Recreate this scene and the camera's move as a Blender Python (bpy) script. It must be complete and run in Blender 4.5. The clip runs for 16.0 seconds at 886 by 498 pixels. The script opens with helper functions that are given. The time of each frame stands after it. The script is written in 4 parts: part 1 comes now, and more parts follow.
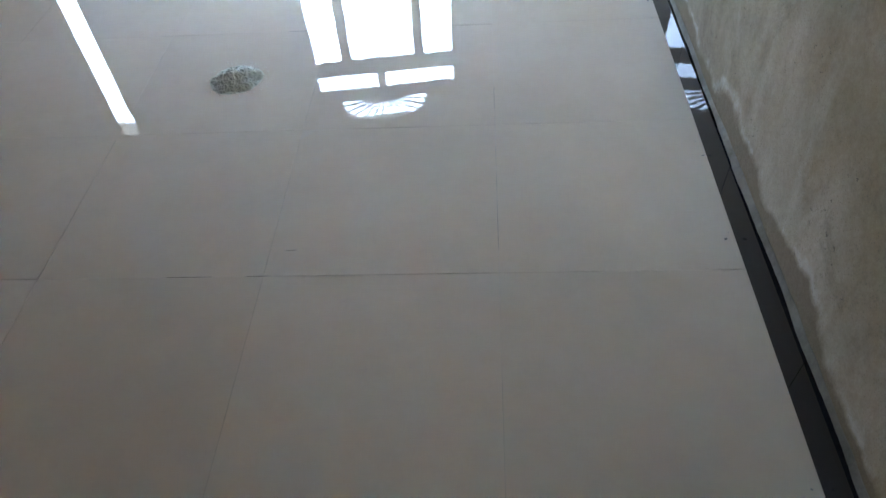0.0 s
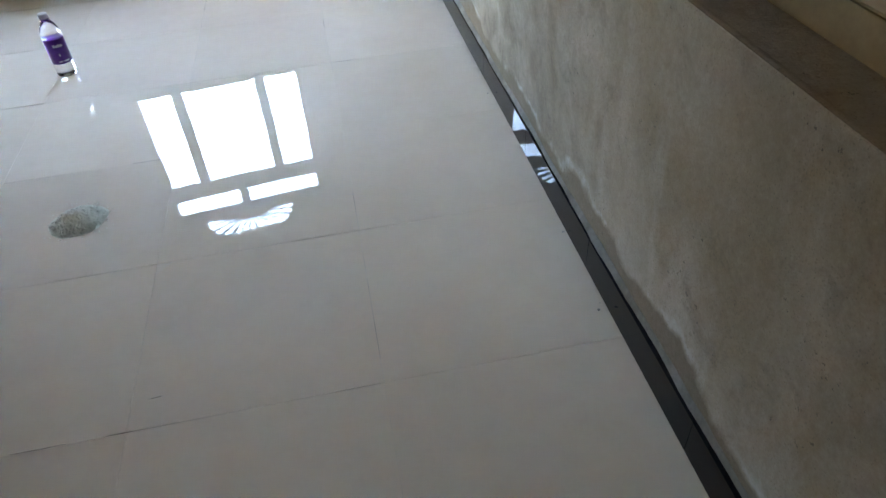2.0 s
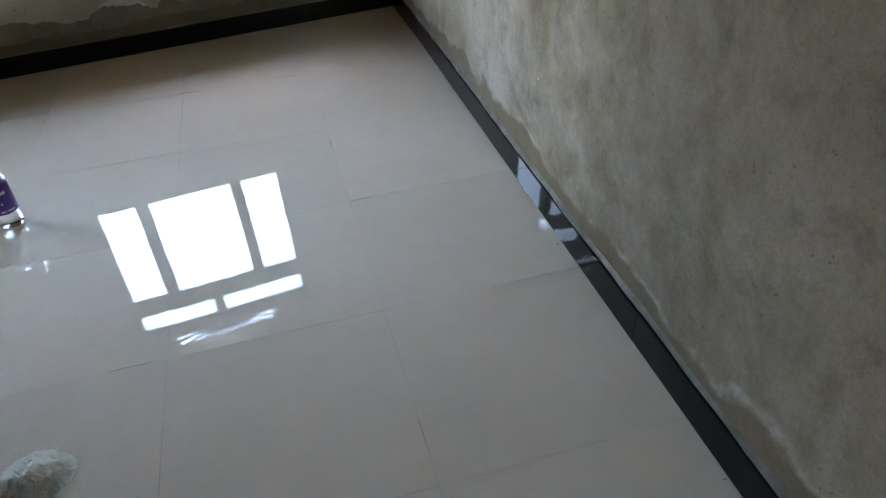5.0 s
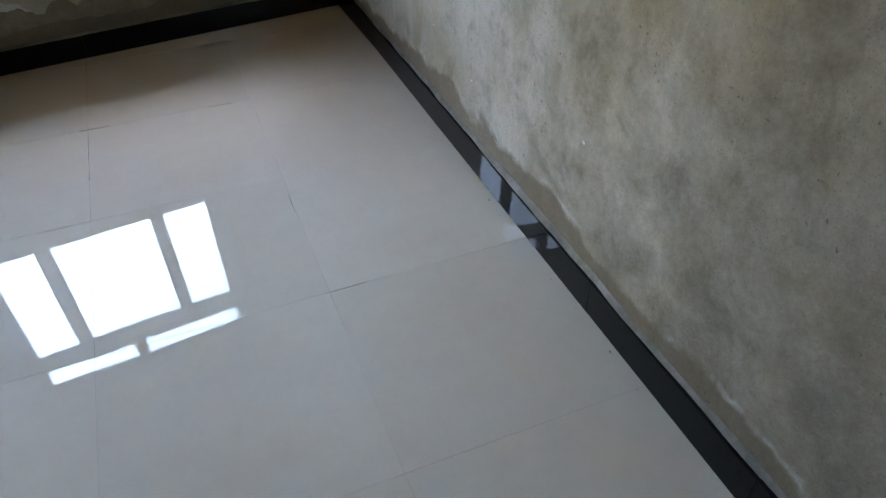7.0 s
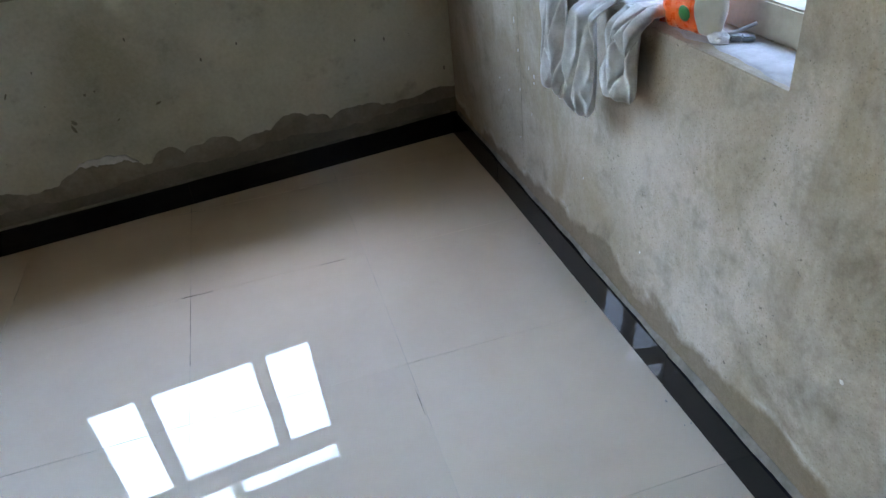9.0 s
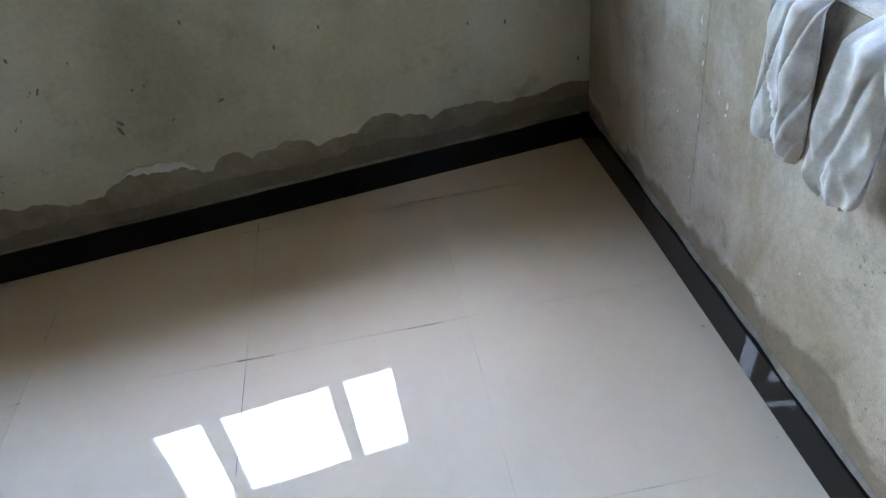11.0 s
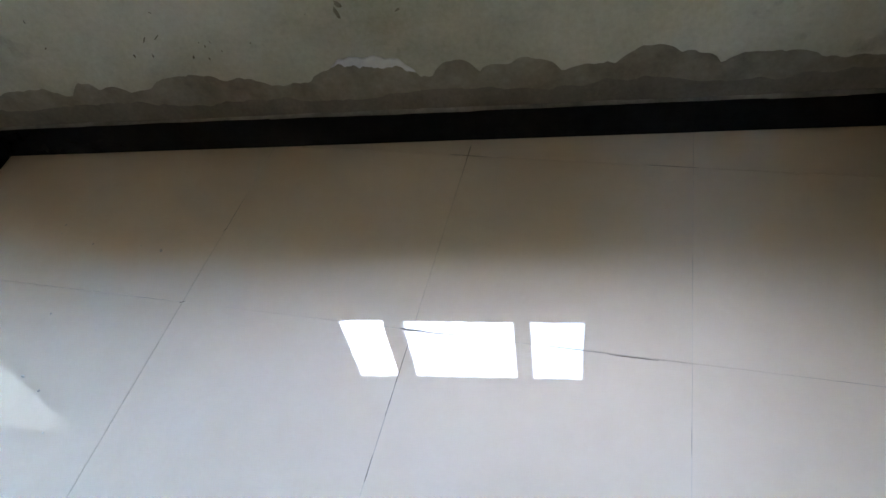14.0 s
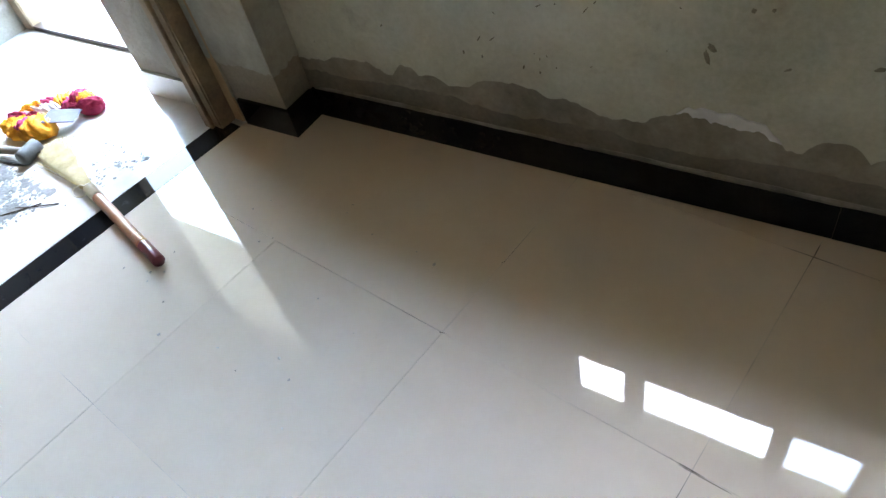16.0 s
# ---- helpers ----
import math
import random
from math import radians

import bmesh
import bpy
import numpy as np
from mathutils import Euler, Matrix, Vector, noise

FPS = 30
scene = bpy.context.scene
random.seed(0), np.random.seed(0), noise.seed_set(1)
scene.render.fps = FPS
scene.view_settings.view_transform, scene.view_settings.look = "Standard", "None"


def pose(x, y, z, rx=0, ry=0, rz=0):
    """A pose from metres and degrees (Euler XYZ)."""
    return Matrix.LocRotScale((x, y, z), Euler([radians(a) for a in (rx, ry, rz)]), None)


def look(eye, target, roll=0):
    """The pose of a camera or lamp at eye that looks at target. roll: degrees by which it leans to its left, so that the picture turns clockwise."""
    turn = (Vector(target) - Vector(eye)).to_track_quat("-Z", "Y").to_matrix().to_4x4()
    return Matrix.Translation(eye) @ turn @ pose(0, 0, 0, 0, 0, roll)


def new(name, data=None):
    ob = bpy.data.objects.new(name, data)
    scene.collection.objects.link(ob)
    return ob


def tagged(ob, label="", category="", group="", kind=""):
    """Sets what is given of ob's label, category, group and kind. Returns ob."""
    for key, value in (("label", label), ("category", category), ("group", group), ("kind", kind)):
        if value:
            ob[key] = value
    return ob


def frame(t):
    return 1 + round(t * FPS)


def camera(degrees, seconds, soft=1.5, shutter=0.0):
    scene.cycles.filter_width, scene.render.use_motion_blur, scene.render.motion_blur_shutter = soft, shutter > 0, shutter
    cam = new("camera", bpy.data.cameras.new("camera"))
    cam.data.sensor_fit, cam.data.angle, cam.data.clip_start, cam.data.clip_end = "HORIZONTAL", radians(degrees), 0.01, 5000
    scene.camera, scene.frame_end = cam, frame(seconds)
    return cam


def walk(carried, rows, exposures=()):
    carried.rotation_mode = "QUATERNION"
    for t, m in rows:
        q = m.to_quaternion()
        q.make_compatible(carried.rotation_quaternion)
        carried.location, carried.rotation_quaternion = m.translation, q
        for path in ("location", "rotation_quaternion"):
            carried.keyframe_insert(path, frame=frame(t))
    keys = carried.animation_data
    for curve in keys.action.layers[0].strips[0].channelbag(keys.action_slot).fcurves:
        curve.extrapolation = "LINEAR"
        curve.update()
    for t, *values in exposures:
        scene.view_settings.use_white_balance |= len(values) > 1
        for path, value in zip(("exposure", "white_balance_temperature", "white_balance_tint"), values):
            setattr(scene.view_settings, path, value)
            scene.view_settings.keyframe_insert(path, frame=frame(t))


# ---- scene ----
cam = camera(65.2, 16.0)
PATH = [
    (0, (-0.629, 0.928, 1.318), (-0.762, 2.279, -0.152), -5.1),
    (0.5, (-0.576, 0.908, 1.317), (-0.547, 2.269, -0.149), -3.4),
    (0.7, (-0.577, 0.906, 1.305), (-0.51, 2.276, -0.151), -3.2),
    (1, (-0.545, 0.901, 1.303), (-0.449, 2.297, -0.126), -3.0),
    (1.5, (-0.566, 0.919, 1.301), (-0.394, 2.376, -0.058), -2.2),
    (2, (-0.591, 0.979, 1.308), (-0.376, 2.488, 0.012), -4.6),
    (2.5, (-0.595, 1.124, 1.305), (-0.401, 2.681, 0.065), -3.8),
    (3, (-0.603, 1.243, 1.313), (-0.38, 2.78, 0.052), -0.2),
    (3.5, (-0.656, 1.381, 1.328), (-0.332, 2.965, 0.15), -2.7),
    (4, (-0.761, 1.488, 1.328), (-0.42, 3.075, 0.159), -3.4),
    (4.2, (-0.762, 1.534, 1.324), (-0.422, 3.111, 0.141), -3.5),
    (6.3, (-0.808, 2.23, 1.328), (-0.333, 3.745, 0.111), -3.4),
    (6.5, (-0.84, 2.293, 1.312), (-0.295, 3.789, 0.102), -1.5),
    (7, (-0.821, 2.468, 1.301), (-0.258, 3.89, 0.012), -1.0),
    (7.5, (-0.802, 2.642, 1.291), (-0.329, 4.162, 0.08), -3.6),
    (8, (-0.739, 2.745, 1.324), (-0.35, 4.3, 0.128), -6.2),
    (8.5, (-0.74, 2.856, 1.322), (-0.328, 4.417, 0.143), -7.3),
    (9, (-0.81, 3.012, 1.34), (-0.424, 4.632, 0.23), -6.4),
    (9.2, (-0.838, 3.066, 1.343), (-0.488, 4.676, 0.212), -7.1),
    (11.4, (-0.731, 3.849, 1.294), (-0.644, 5.377, 0.006), -7.5),
    (11.5, (-0.74, 3.888, 1.291), (-0.659, 5.397, -0.02), -7.3),
    (12, (-0.699, 4.07, 1.279), (-0.857, 5.547, -0.06), -9.0),
    (12.5, (-0.692, 4.188, 1.301), (-1.041, 5.585, -0.087), -10.3),
    (13, (-0.745, 4.2, 1.279), (-1.062, 5.665, -0.044), -9.3),
    (13.5, (-0.742, 4.23, 1.296), (-1.097, 5.565, -0.15), -9.5),
    (14, (-0.757, 4.219, 1.264), (-1.264, 5.479, -0.205), -11.4),
    (14.5, (-0.82, 4.273, 1.287), (-1.505, 5.422, -0.2), -16.1),
    (15, (-0.935, 4.3, 1.299), (-1.586, 5.446, -0.206), -11.7),
    (15.3, (-0.98, 4.308, 1.295), (-1.681, 5.437, -0.2), -11.3),
    (15.5, (-1.007, 4.338, 1.296), (-1.727, 5.437, -0.212), -10.4),
    (16, (-1.029, 4.467, 1.278), (-2.087, 5.363, -0.163), -15.3),
]
walk(cam, [(t, look(eye, target, roll)) for t, eye, target, roll in PATH], exposures=[(0.0, 6.25, 7550, 10), (1.0, 6.42, 7600, 10), (2.0, 6.2, 7750, 10), (3.0, 5.7, 7850, 10), (4.0, 5.5, 7900, 10), (6.5, 5.35, 7750, 10), (9.0, 5.55, 7650, 10), (11.4, 6.1, 7650, 9), (12.5, 6.7, 7650, 8), (13.0, 6.95, 7600, 8), (13.5, 6.65, 7450, 8), (14.5, 5.8, 7900, 9), (16.0, 6.1, 8150, 9)])

# ---- world and light ----
world = bpy.data.worlds.new("sky")
scene.world = world
world.use_nodes = True
wn = world.node_tree.nodes
sky = wn.new("ShaderNodeTexSky")
sky.sky_type = "NISHITA"
sky.sun_disc = False
sky.sun_elevation = radians(58)
sky.sun_rotation = radians(320)
sky.dust_density = 0.12
sky.air_density = 1.0
wn["Background"].inputs["Strength"].default_value = 0.15
world.node_tree.links.new(sky.outputs["Color"], wn["Background"].inputs["Color"])

sun = new("sun", bpy.data.lights.new("sun", "SUN"))
sun.data.energy = 0.03
sun.data.angle = radians(36)
sun.data.color = (0.97, 1.0, 0.98)
sun.matrix_world = look((-4.3, 5.1, 10.5), (0, 0, 0))


# ---- materials ----
def principled(name):
    m = bpy.data.materials.new(name)
    m.use_nodes = True
    return m, m.node_tree.nodes, m.node_tree.links, m.node_tree.nodes["Principled BSDF"]


def ramp(nodes, stops):
    r = nodes.new("ShaderNodeValToRGB")
    e = r.color_ramp.elements
    while len(e) < len(stops):
        e.new(0.5)
    for el, (p, c) in zip(e, stops):
        el.position, el.color = p, (*c, 1)
    return r


def noise_node(nodes, links, co, scale, detail=5.0, rough=0.6, distortion=0.0):
    n = nodes.new("ShaderNodeTexNoise")
    n.inputs["Scale"].default_value = scale
    n.inputs["Detail"].default_value = detail
    n.inputs["Roughness"].default_value = rough
    n.inputs["Distortion"].default_value = distortion
    links.new(co, n.inputs["Vector"])
    return n


def mixed(nodes, links, fac, a, b, blend="MIX"):
    """a and b: colours or sockets; fac: number or socket."""
    x = nodes.new("ShaderNodeMix")
    x.data_type, x.blend_type = "RGBA", blend
    for sock, v in ((x.inputs["Factor"], fac), (x.inputs[6], a), (x.inputs[7], b)):
        if isinstance(v, (int, float)):
            sock.default_value = v
        elif isinstance(v, tuple):
            sock.default_value = (*v, 1)
        else:
            links.new(v, sock)
    return x.outputs[2]


def maths(nodes, links, op, a, b=None, clamp=False):
    x = nodes.new("ShaderNodeMath")
    x.operation, x.use_clamp = op, clamp
    for sock, v in zip(x.inputs, (a, b)):
        if v is None:
            continue
        if isinstance(v, (int, float)):
            sock.default_value = v
        else:
            links.new(v, sock)
    return x.outputs[0]


def bump(nodes, links, bsdf, height, strength, distance):
    b = nodes.new("ShaderNodeBump")
    b.inputs["Strength"].default_value = strength
    b.inputs["Distance"].default_value = distance
    links.new(height, b.inputs["Height"])
    links.new(b.outputs["Normal"], bsdf.inputs["Normal"])


def surface(name, dark, light, scale=6.0, fine=60.0, rough=0.7, rough_var=0.1, relief=0.3, depth=0.002, metal=0.0, rnd=0.0):
    """A plain worn surface: two scales of colour variation, roughness variation and fine relief."""
    m, n, l, b = principled(name)
    co = n.new("ShaderNodeTexCoord").outputs["Object"]
    a = noise_node(n, l, co, scale, 6)
    f = noise_node(n, l, co, fine, 4)
    r = ramp(n, [(0.3, dark), (0.7, light)])
    l.new(a.outputs["Fac"], r.inputs["Fac"])
    col = mixed(n, l, 0.35, r.outputs["Color"], f.outputs["Fac"], "SOFT_LIGHT")
    if rnd:
        oi = n.new("ShaderNodeObjectInfo").outputs["Random"]
        v = maths(n, l, "ADD", maths(n, l, "MULTIPLY", oi, rnd), 1 - rnd / 2)
        hs = n.new("ShaderNodeHueSaturation")
        l.new(v, hs.inputs["Value"])
        l.new(col, hs.inputs["Color"])
        col = hs.outputs["Color"]
    l.new(col, b.inputs["Base Color"])
    l.new(maths(n, l, "ADD", maths(n, l, "MULTIPLY", f.outputs["Fac"], rough_var), rough - rough_var / 2), b.inputs["Roughness"])
    b.inputs["Metallic"].default_value = metal
    if relief:
        bump(n, l, b, f.outputs["Fac"], relief, depth)
    return m


def tile_material():
    m, n, l, b = principled("polished_tile")
    co = n.new("ShaderNodeTexCoord").outputs["Object"]
    a = noise_node(n, l, co, 1.6, 5, 0.55)
    f = noise_node(n, l, co, 14.0, 5, 0.7)
    r = ramp(n, [(0.3, (0.685, 0.59, 0.48)), (0.7, (0.745, 0.65, 0.54))])
    l.new(a.outputs["Fac"], r.inputs["Fac"])
    oi = n.new("ShaderNodeObjectInfo").outputs["Random"]
    hs = n.new("ShaderNodeHueSaturation")
    l.new(maths(n, l, "ADD", maths(n, l, "MULTIPLY", oi, 0.05), 0.97), hs.inputs["Value"])
    l.new(mixed(n, l, 0.15, r.outputs["Color"], f.outputs["Fac"], "SOFT_LIGHT"), hs.inputs["Color"])
    # dusty smears that dull the polish
    d = noise_node(n, l, co, 3.2, 8, 0.72, 0.6)
    dr = ramp(n, [(0.55, (0, 0, 0)), (0.78, (1, 1, 1))])
    l.new(d.outputs["Fac"], dr.inputs["Fac"])
    l.new(mixed(n, l, maths(n, l, "MULTIPLY", dr.outputs["Color"], 0.12), hs.outputs["Color"], (0.72, 0.70, 0.66)), b.inputs["Base Color"])
    l.new(maths(n, l, "ADD", maths(n, l, "MULTIPLY", dr.outputs["Color"], 0.02), 0.003), b.inputs["Roughness"])
    b.inputs["IOR"].default_value = 1.52
    w = noise_node(n, l, co, 2.2, 1, 0.4)
    bump(n, l, b, w.outputs["Fac"], 0.02, 0.02)
    return m


def grout_material():
    m, n, l, b = principled("tile_grout")
    co = n.new("ShaderNodeTexCoord").outputs["Object"]
    a = noise_node(n, l, co, 4.0, 4, 0.6)
    r = ramp(n, [(0.47, (0.64, 0.57, 0.49)), (0.62, (0.32, 0.28, 0.24)), (0.72, (0.07, 0.06, 0.05))])
    l.new(a.outputs["Fac"], r.inputs["Fac"])
    l.new(r.outputs["Color"], b.inputs["Base Color"])
    b.inputs["Roughness"].default_value = 0.8
    return m


def plaster_material(name, base_a, base_b, patch, stain_shade, damp, damp_top, damp_fac=0.8, shade_smudge=False):
    """Bare cement plaster: trowel clouds, pale lime patches, pits, a damp tide mark over the skirting."""
    m, n, l, b = principled(name)
    tc = n.new("ShaderNodeTexCoord").outputs["Object"]
    big = noise_node(n, l, tc, 1.5, 6, 0.62, 0.4)
    mid = noise_node(n, l, tc, 6.5, 7, 0.68, 0.3)
    fine = noise_node(n, l, tc, 60.0, 6, 0.75)
    grain = noise_node(n, l, tc, 210.0, 3, 0.6)
    r = ramp(n, [(0.38, base_a), (0.60, base_b)])
    l.new(big.outputs["Fac"], r.inputs["Fac"])
    # upright lime runs
    mp = n.new("ShaderNodeMapping")
    mp.inputs["Scale"].default_value = (3.0, 3.0, 1.1)
    l.new(tc, mp.inputs["Vector"])
    runs = noise_node(n, l, mp.outputs["Vector"], 1.4, 6, 0.66, 0.5)
    rr = ramp(n, [(0.46, (0, 0, 0)), (0.64, (1, 1, 1))])
    l.new(runs.outputs["Fac"], rr.inputs["Fac"])
    col = mixed(n, l, maths(n, l, "MULTIPLY", rr.outputs["Color"], 0.42), r.outputs["Color"], patch)
    mr = ramp(n, [(0.30, (1, 1, 1)), (0.46, (0, 0, 0))])
    l.new(mid.outputs["Fac"], mr.inputs["Fac"])
    col = mixed(n, l, maths(n, l, "MULTIPLY", mr.outputs["Color"], 0.36), col, stain_shade)
    # broad ochre discoloration
    wide = noise_node(n, l, tc, 0.55, 3, 0.5)
    wr = ramp(n, [(0.43, (0, 0, 0)), (0.60, (1, 1, 1))])
    l.new(wide.outputs["Fac"], wr.inputs["Fac"])
    col = mixed(n, l, maths(n, l, "MULTIPLY", wr.outputs["Color"], 0.5), col, (0.31, 0.24, 0.14))
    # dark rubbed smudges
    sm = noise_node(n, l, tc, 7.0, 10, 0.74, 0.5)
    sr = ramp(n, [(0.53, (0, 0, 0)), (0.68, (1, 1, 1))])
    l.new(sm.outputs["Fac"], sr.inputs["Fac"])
    col = mixed(n, l, maths(n, l, "MULTIPLY", sr.outputs["Color"], 0.5), col, stain_shade)
    if shade_smudge:
        # a broad low patch: partly light falloff put into the colour, partly rubbed smudges
        far = n.new("ShaderNodeVectorMath")
        far.operation = "DISTANCE"
        l.new(tc, far.inputs[0])
        far.inputs[1].default_value = (0.0, 3.2, 0.0)
        shade_fac = maths(n, l, "SUBTRACT", 1.0, maths(n, l, "ADD", far.outputs["Value"], maths(n, l, "MULTIPLY", maths(n, l, "SUBTRACT", mid.outputs["Fac"], 0.5), 2.2)), True)
        col = mixed(n, l, maths(n, l, "MULTIPLY", shade_fac, 0.9), col, stain_shade)
    # damp tide mark with a ragged upper edge and a pale salt rim
    sep = n.new("ShaderNodeSeparateXYZ")
    l.new(tc, sep.inputs["Vector"])
    edge = noise_node(n, l, tc, 2.6, 6, 0.6)
    lim = maths(n, l, "ADD", maths(n, l, "MULTIPLY", maths(n, l, "SUBTRACT", edge.outputs["Fac"], 0.5), 0.32), damp_top)
    diff = maths(n, l, "SUBTRACT", lim, sep.outputs["Z"])
    wet = maths(n, l, "MULTIPLY", diff, 45.0, True)
    col = mixed(n, l, maths(n, l, "MULTIPLY", wet, damp_fac), col, damp)
    rim = maths(n, l, "SUBTRACT", 1.0, maths(n, l, "MULTIPLY", maths(n, l, "ABSOLUTE", maths(n, l, "ADD", diff, 0.006)), 60.0, True), True)
    salt = ramp(n, [(0.5, (0, 0, 0)), (0.62, (1, 1, 1))])
    l.new(runs.outputs["Fac"], salt.inputs["Fac"])
    col = mixed(n, l, maths(n, l, "MULTIPLY", maths(n, l, "MULTIPLY", rim, salt.outputs["Color"]), 0.7), col, (0.55, 0.54, 0.5))
    # pits
    vo = n.new("ShaderNodeTexVoronoi")
    vo.inputs["Scale"].default_value = 44.0
    l.new(mixed(n, l, 0.035, tc, fine.outputs["Color"], "ADD"), vo.inputs["Vector"])
    sel = noise_node(n, l, tc, 5.0, 3)
    pr = maths(n, l, "MULTIPLY", maths(n, l, "LESS_THAN", vo.outputs["Distance"], maths(n, l, "MULTIPLY", mid.outputs["Fac"], 0.27)), maths(n, l, "GREATER_THAN", sel.outputs["Fac"], 0.55))
    col = mixed(n, l, maths(n, l, "MULTIPLY", pr, 0.6), col, (0.06, 0.055, 0.045))
    fr = ramp(n, [(0.34, (0, 0, 0)), (0.66, (1, 1, 1))])
    l.new(fine.outputs["Fac"], fr.inputs["Fac"])
    col = mixed(n, l, 0.12, col, fr.outputs["Color"], "SOFT_LIGHT")
    # fine dark sand grains showing through
    vs = n.new("ShaderNodeTexVoronoi")
    vs.inputs["Scale"].default_value = 130.0
    l.new(tc, vs.inputs["Vector"])
    sand = maths(n, l, "MULTIPLY", maths(n, l, "LESS_THAN", vs.outputs["Distance"], maths(n, l, "MULTIPLY", sm.outputs["Fac"], 0.42)), maths(n, l, "GREATER_THAN", mid.outputs["Fac"], 0.47))
    col = mixed(n, l, maths(n, l, "MULTIPLY", sand, 0.42), col, stain_shade)
    col = mixed(n, l, 0.3, col, grain.outputs["Fac"], "SOFT_LIGHT")
    l.new(col, b.inputs["Base Color"])
    l.new(maths(n, l, "SUBTRACT", 0.92, maths(n, l, "MULTIPLY", wet, 0.12)), b.inputs["Roughness"])
    h = maths(n, l, "ADD", maths(n, l, "MULTIPLY", fine.outputs["Fac"], 0.6), maths(n, l, "MULTIPLY", mid.outputs["Fac"], 1.2))
    h = maths(n, l, "SUBTRACT", h, maths(n, l, "MULTIPLY", pr, 0.6))
    bump(n, l, b, h, 0.55, 0.006)
    return m


TILE = tile_material()
GROUT = grout_material()
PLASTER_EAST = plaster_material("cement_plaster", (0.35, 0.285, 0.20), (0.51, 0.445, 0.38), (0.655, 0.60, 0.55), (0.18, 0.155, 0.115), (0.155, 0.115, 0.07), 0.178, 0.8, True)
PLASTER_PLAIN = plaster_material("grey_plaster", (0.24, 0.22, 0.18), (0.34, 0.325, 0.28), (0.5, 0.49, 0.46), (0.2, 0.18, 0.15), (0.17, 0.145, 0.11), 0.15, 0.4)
CEMENT = surface("damp_cement", (0.15, 0.13, 0.10), (0.25, 0.225, 0.185), 5.0, 70.0, 0.9, 0.1, 0.6, 0.004)
COAT = surface("old_distemper", (0.30, 0.28, 0.225), (0.44, 0.42, 0.345), 5.0, 45.0, 0.85, 0.1, 0.35, 0.003)
GRANITE = surface("black_granite", (0.007, 0.007, 0.008), (0.014, 0.014, 0.016), 30.0, 220.0, 0.018, 0.012, 0.0)
GRANITE.node_tree.nodes["Principled BSDF"].inputs["IOR"].default_value = 1.27
MORTAR = surface("mortar", (0.13, 0.12, 0.10), (0.30, 0.285, 0.255), 9.0, 90.0, 0.9, 0.1, 0.7, 0.003)
BUFF_WALL = surface("ochre_plaster", (0.34, 0.22, 0.12), (0.46, 0.31, 0.18), 1.5, 40.0, 0.9, 0.1, 0.3, 0.003)
CEILING = surface("ceiling_plaster", (0.52, 0.30, 0.14), (0.64, 0.39, 0.19), 1.5, 40.0, 0.9, 0.1, 0.3, 0.002)
EAVE = surface("buff_render", (0.72, 0.63, 0.50), (0.80, 0.72, 0.60), 2.0, 40.0, 0.9, 0.1, 0.3, 0.002)
LIGHT_WALL = surface("pale_render", (0.56, 0.54, 0.50), (0.68, 0.66, 0.62), 2.0, 40.0, 0.9, 0.1, 0.3, 0.002)
BLOCK_RENDER = surface("weathered_render", (0.24, 0.22, 0.19), (0.36, 0.33, 0.29), 1.2, 30.0, 0.95, 0.05, 0.4, 0.004)
GROUND = surface("bare_ground", (0.38, 0.34, 0.27), (0.52, 0.47, 0.39), 0.7, 12.0, 0.95, 0.05, 0.5, 0.02)
FRAME_DARK = surface("dark_window_wood", (0.035, 0.022, 0.014), (0.07, 0.045, 0.03), 4.0, 50.0, 0.6, 0.15, 0.2, 0.001)
FRAME_OCHRE = surface("ochre_wood", (0.26, 0.17, 0.07), (0.40, 0.28, 0.13), 5.0, 60.0, 0.65, 0.15, 0.3, 0.001)
FRAME_BEIGE = surface("beige_frame", (0.42, 0.38, 0.30), (0.55, 0.51, 0.42), 5.0, 60.0, 0.7, 0.1, 0.3, 0.001)
SILL_DUST = surface("dusty_sill", (0.30, 0.285, 0.28), (0.52, 0.505, 0.51), 9.0, 60.0, 0.9, 0.1, 0.4, 0.002)
DOOR_WOOD = surface("weathered_door_wood", (0.12, 0.075, 0.04), (0.34, 0.25, 0.16), 7.0, 80.0, 0.75, 0.15, 0.5, 0.002)
LOBBY_TILE = surface("dusty_white_tile", (0.62, 0.60, 0.56), (0.78, 0.77, 0.74), 3.0, 30.0, 0.12, 0.12, 0.05, 0.001)
WHITE_TILE = surface("white_skirting_tile", (0.66, 0.64, 0.6), (0.78, 0.76, 0.72), 4.0, 40.0, 0.2, 0.1, 0.05, 0.001)
POWDER = surface("cement_powder", (0.66, 0.68, 0.59), (0.84, 0.85, 0.77), 30.0, 160.0, 0.95, 0.05, 0.5, 0.003)
CRUMB = surface("plaster_crumb", (0.10, 0.09, 0.08), (0.75, 0.73, 0.68), 9.0, 200.0, 0.9, 0.05, 0.2, 0.001)
CLOTH_GREY = surface("grey_cloth", (0.36, 0.345, 0.315), (0.74, 0.74, 0.735), 13.0, 240.0, 0.75, 0.1, 0.25, 0.001)
CLOTH_ORANGE = surface("orange_cloth", (0.80, 0.28, 0.01), (0.90, 0.42, 0.03), 12.0, 200.0, 0.8, 0.1, 0.3, 0.001)
CLOTH_MAROON = surface("maroon_cloth", (0.28, 0.012, 0.05), (0.45, 0.03, 0.10), 12.0, 200.0, 0.8, 0.1, 0.3, 0.001)
CLOTH_WHITE = surface("white_cloth", (0.6, 0.56, 0.55), (0.75, 0.72, 0.70), 12.0, 200.0, 0.8, 0.1, 0.3, 0.001)
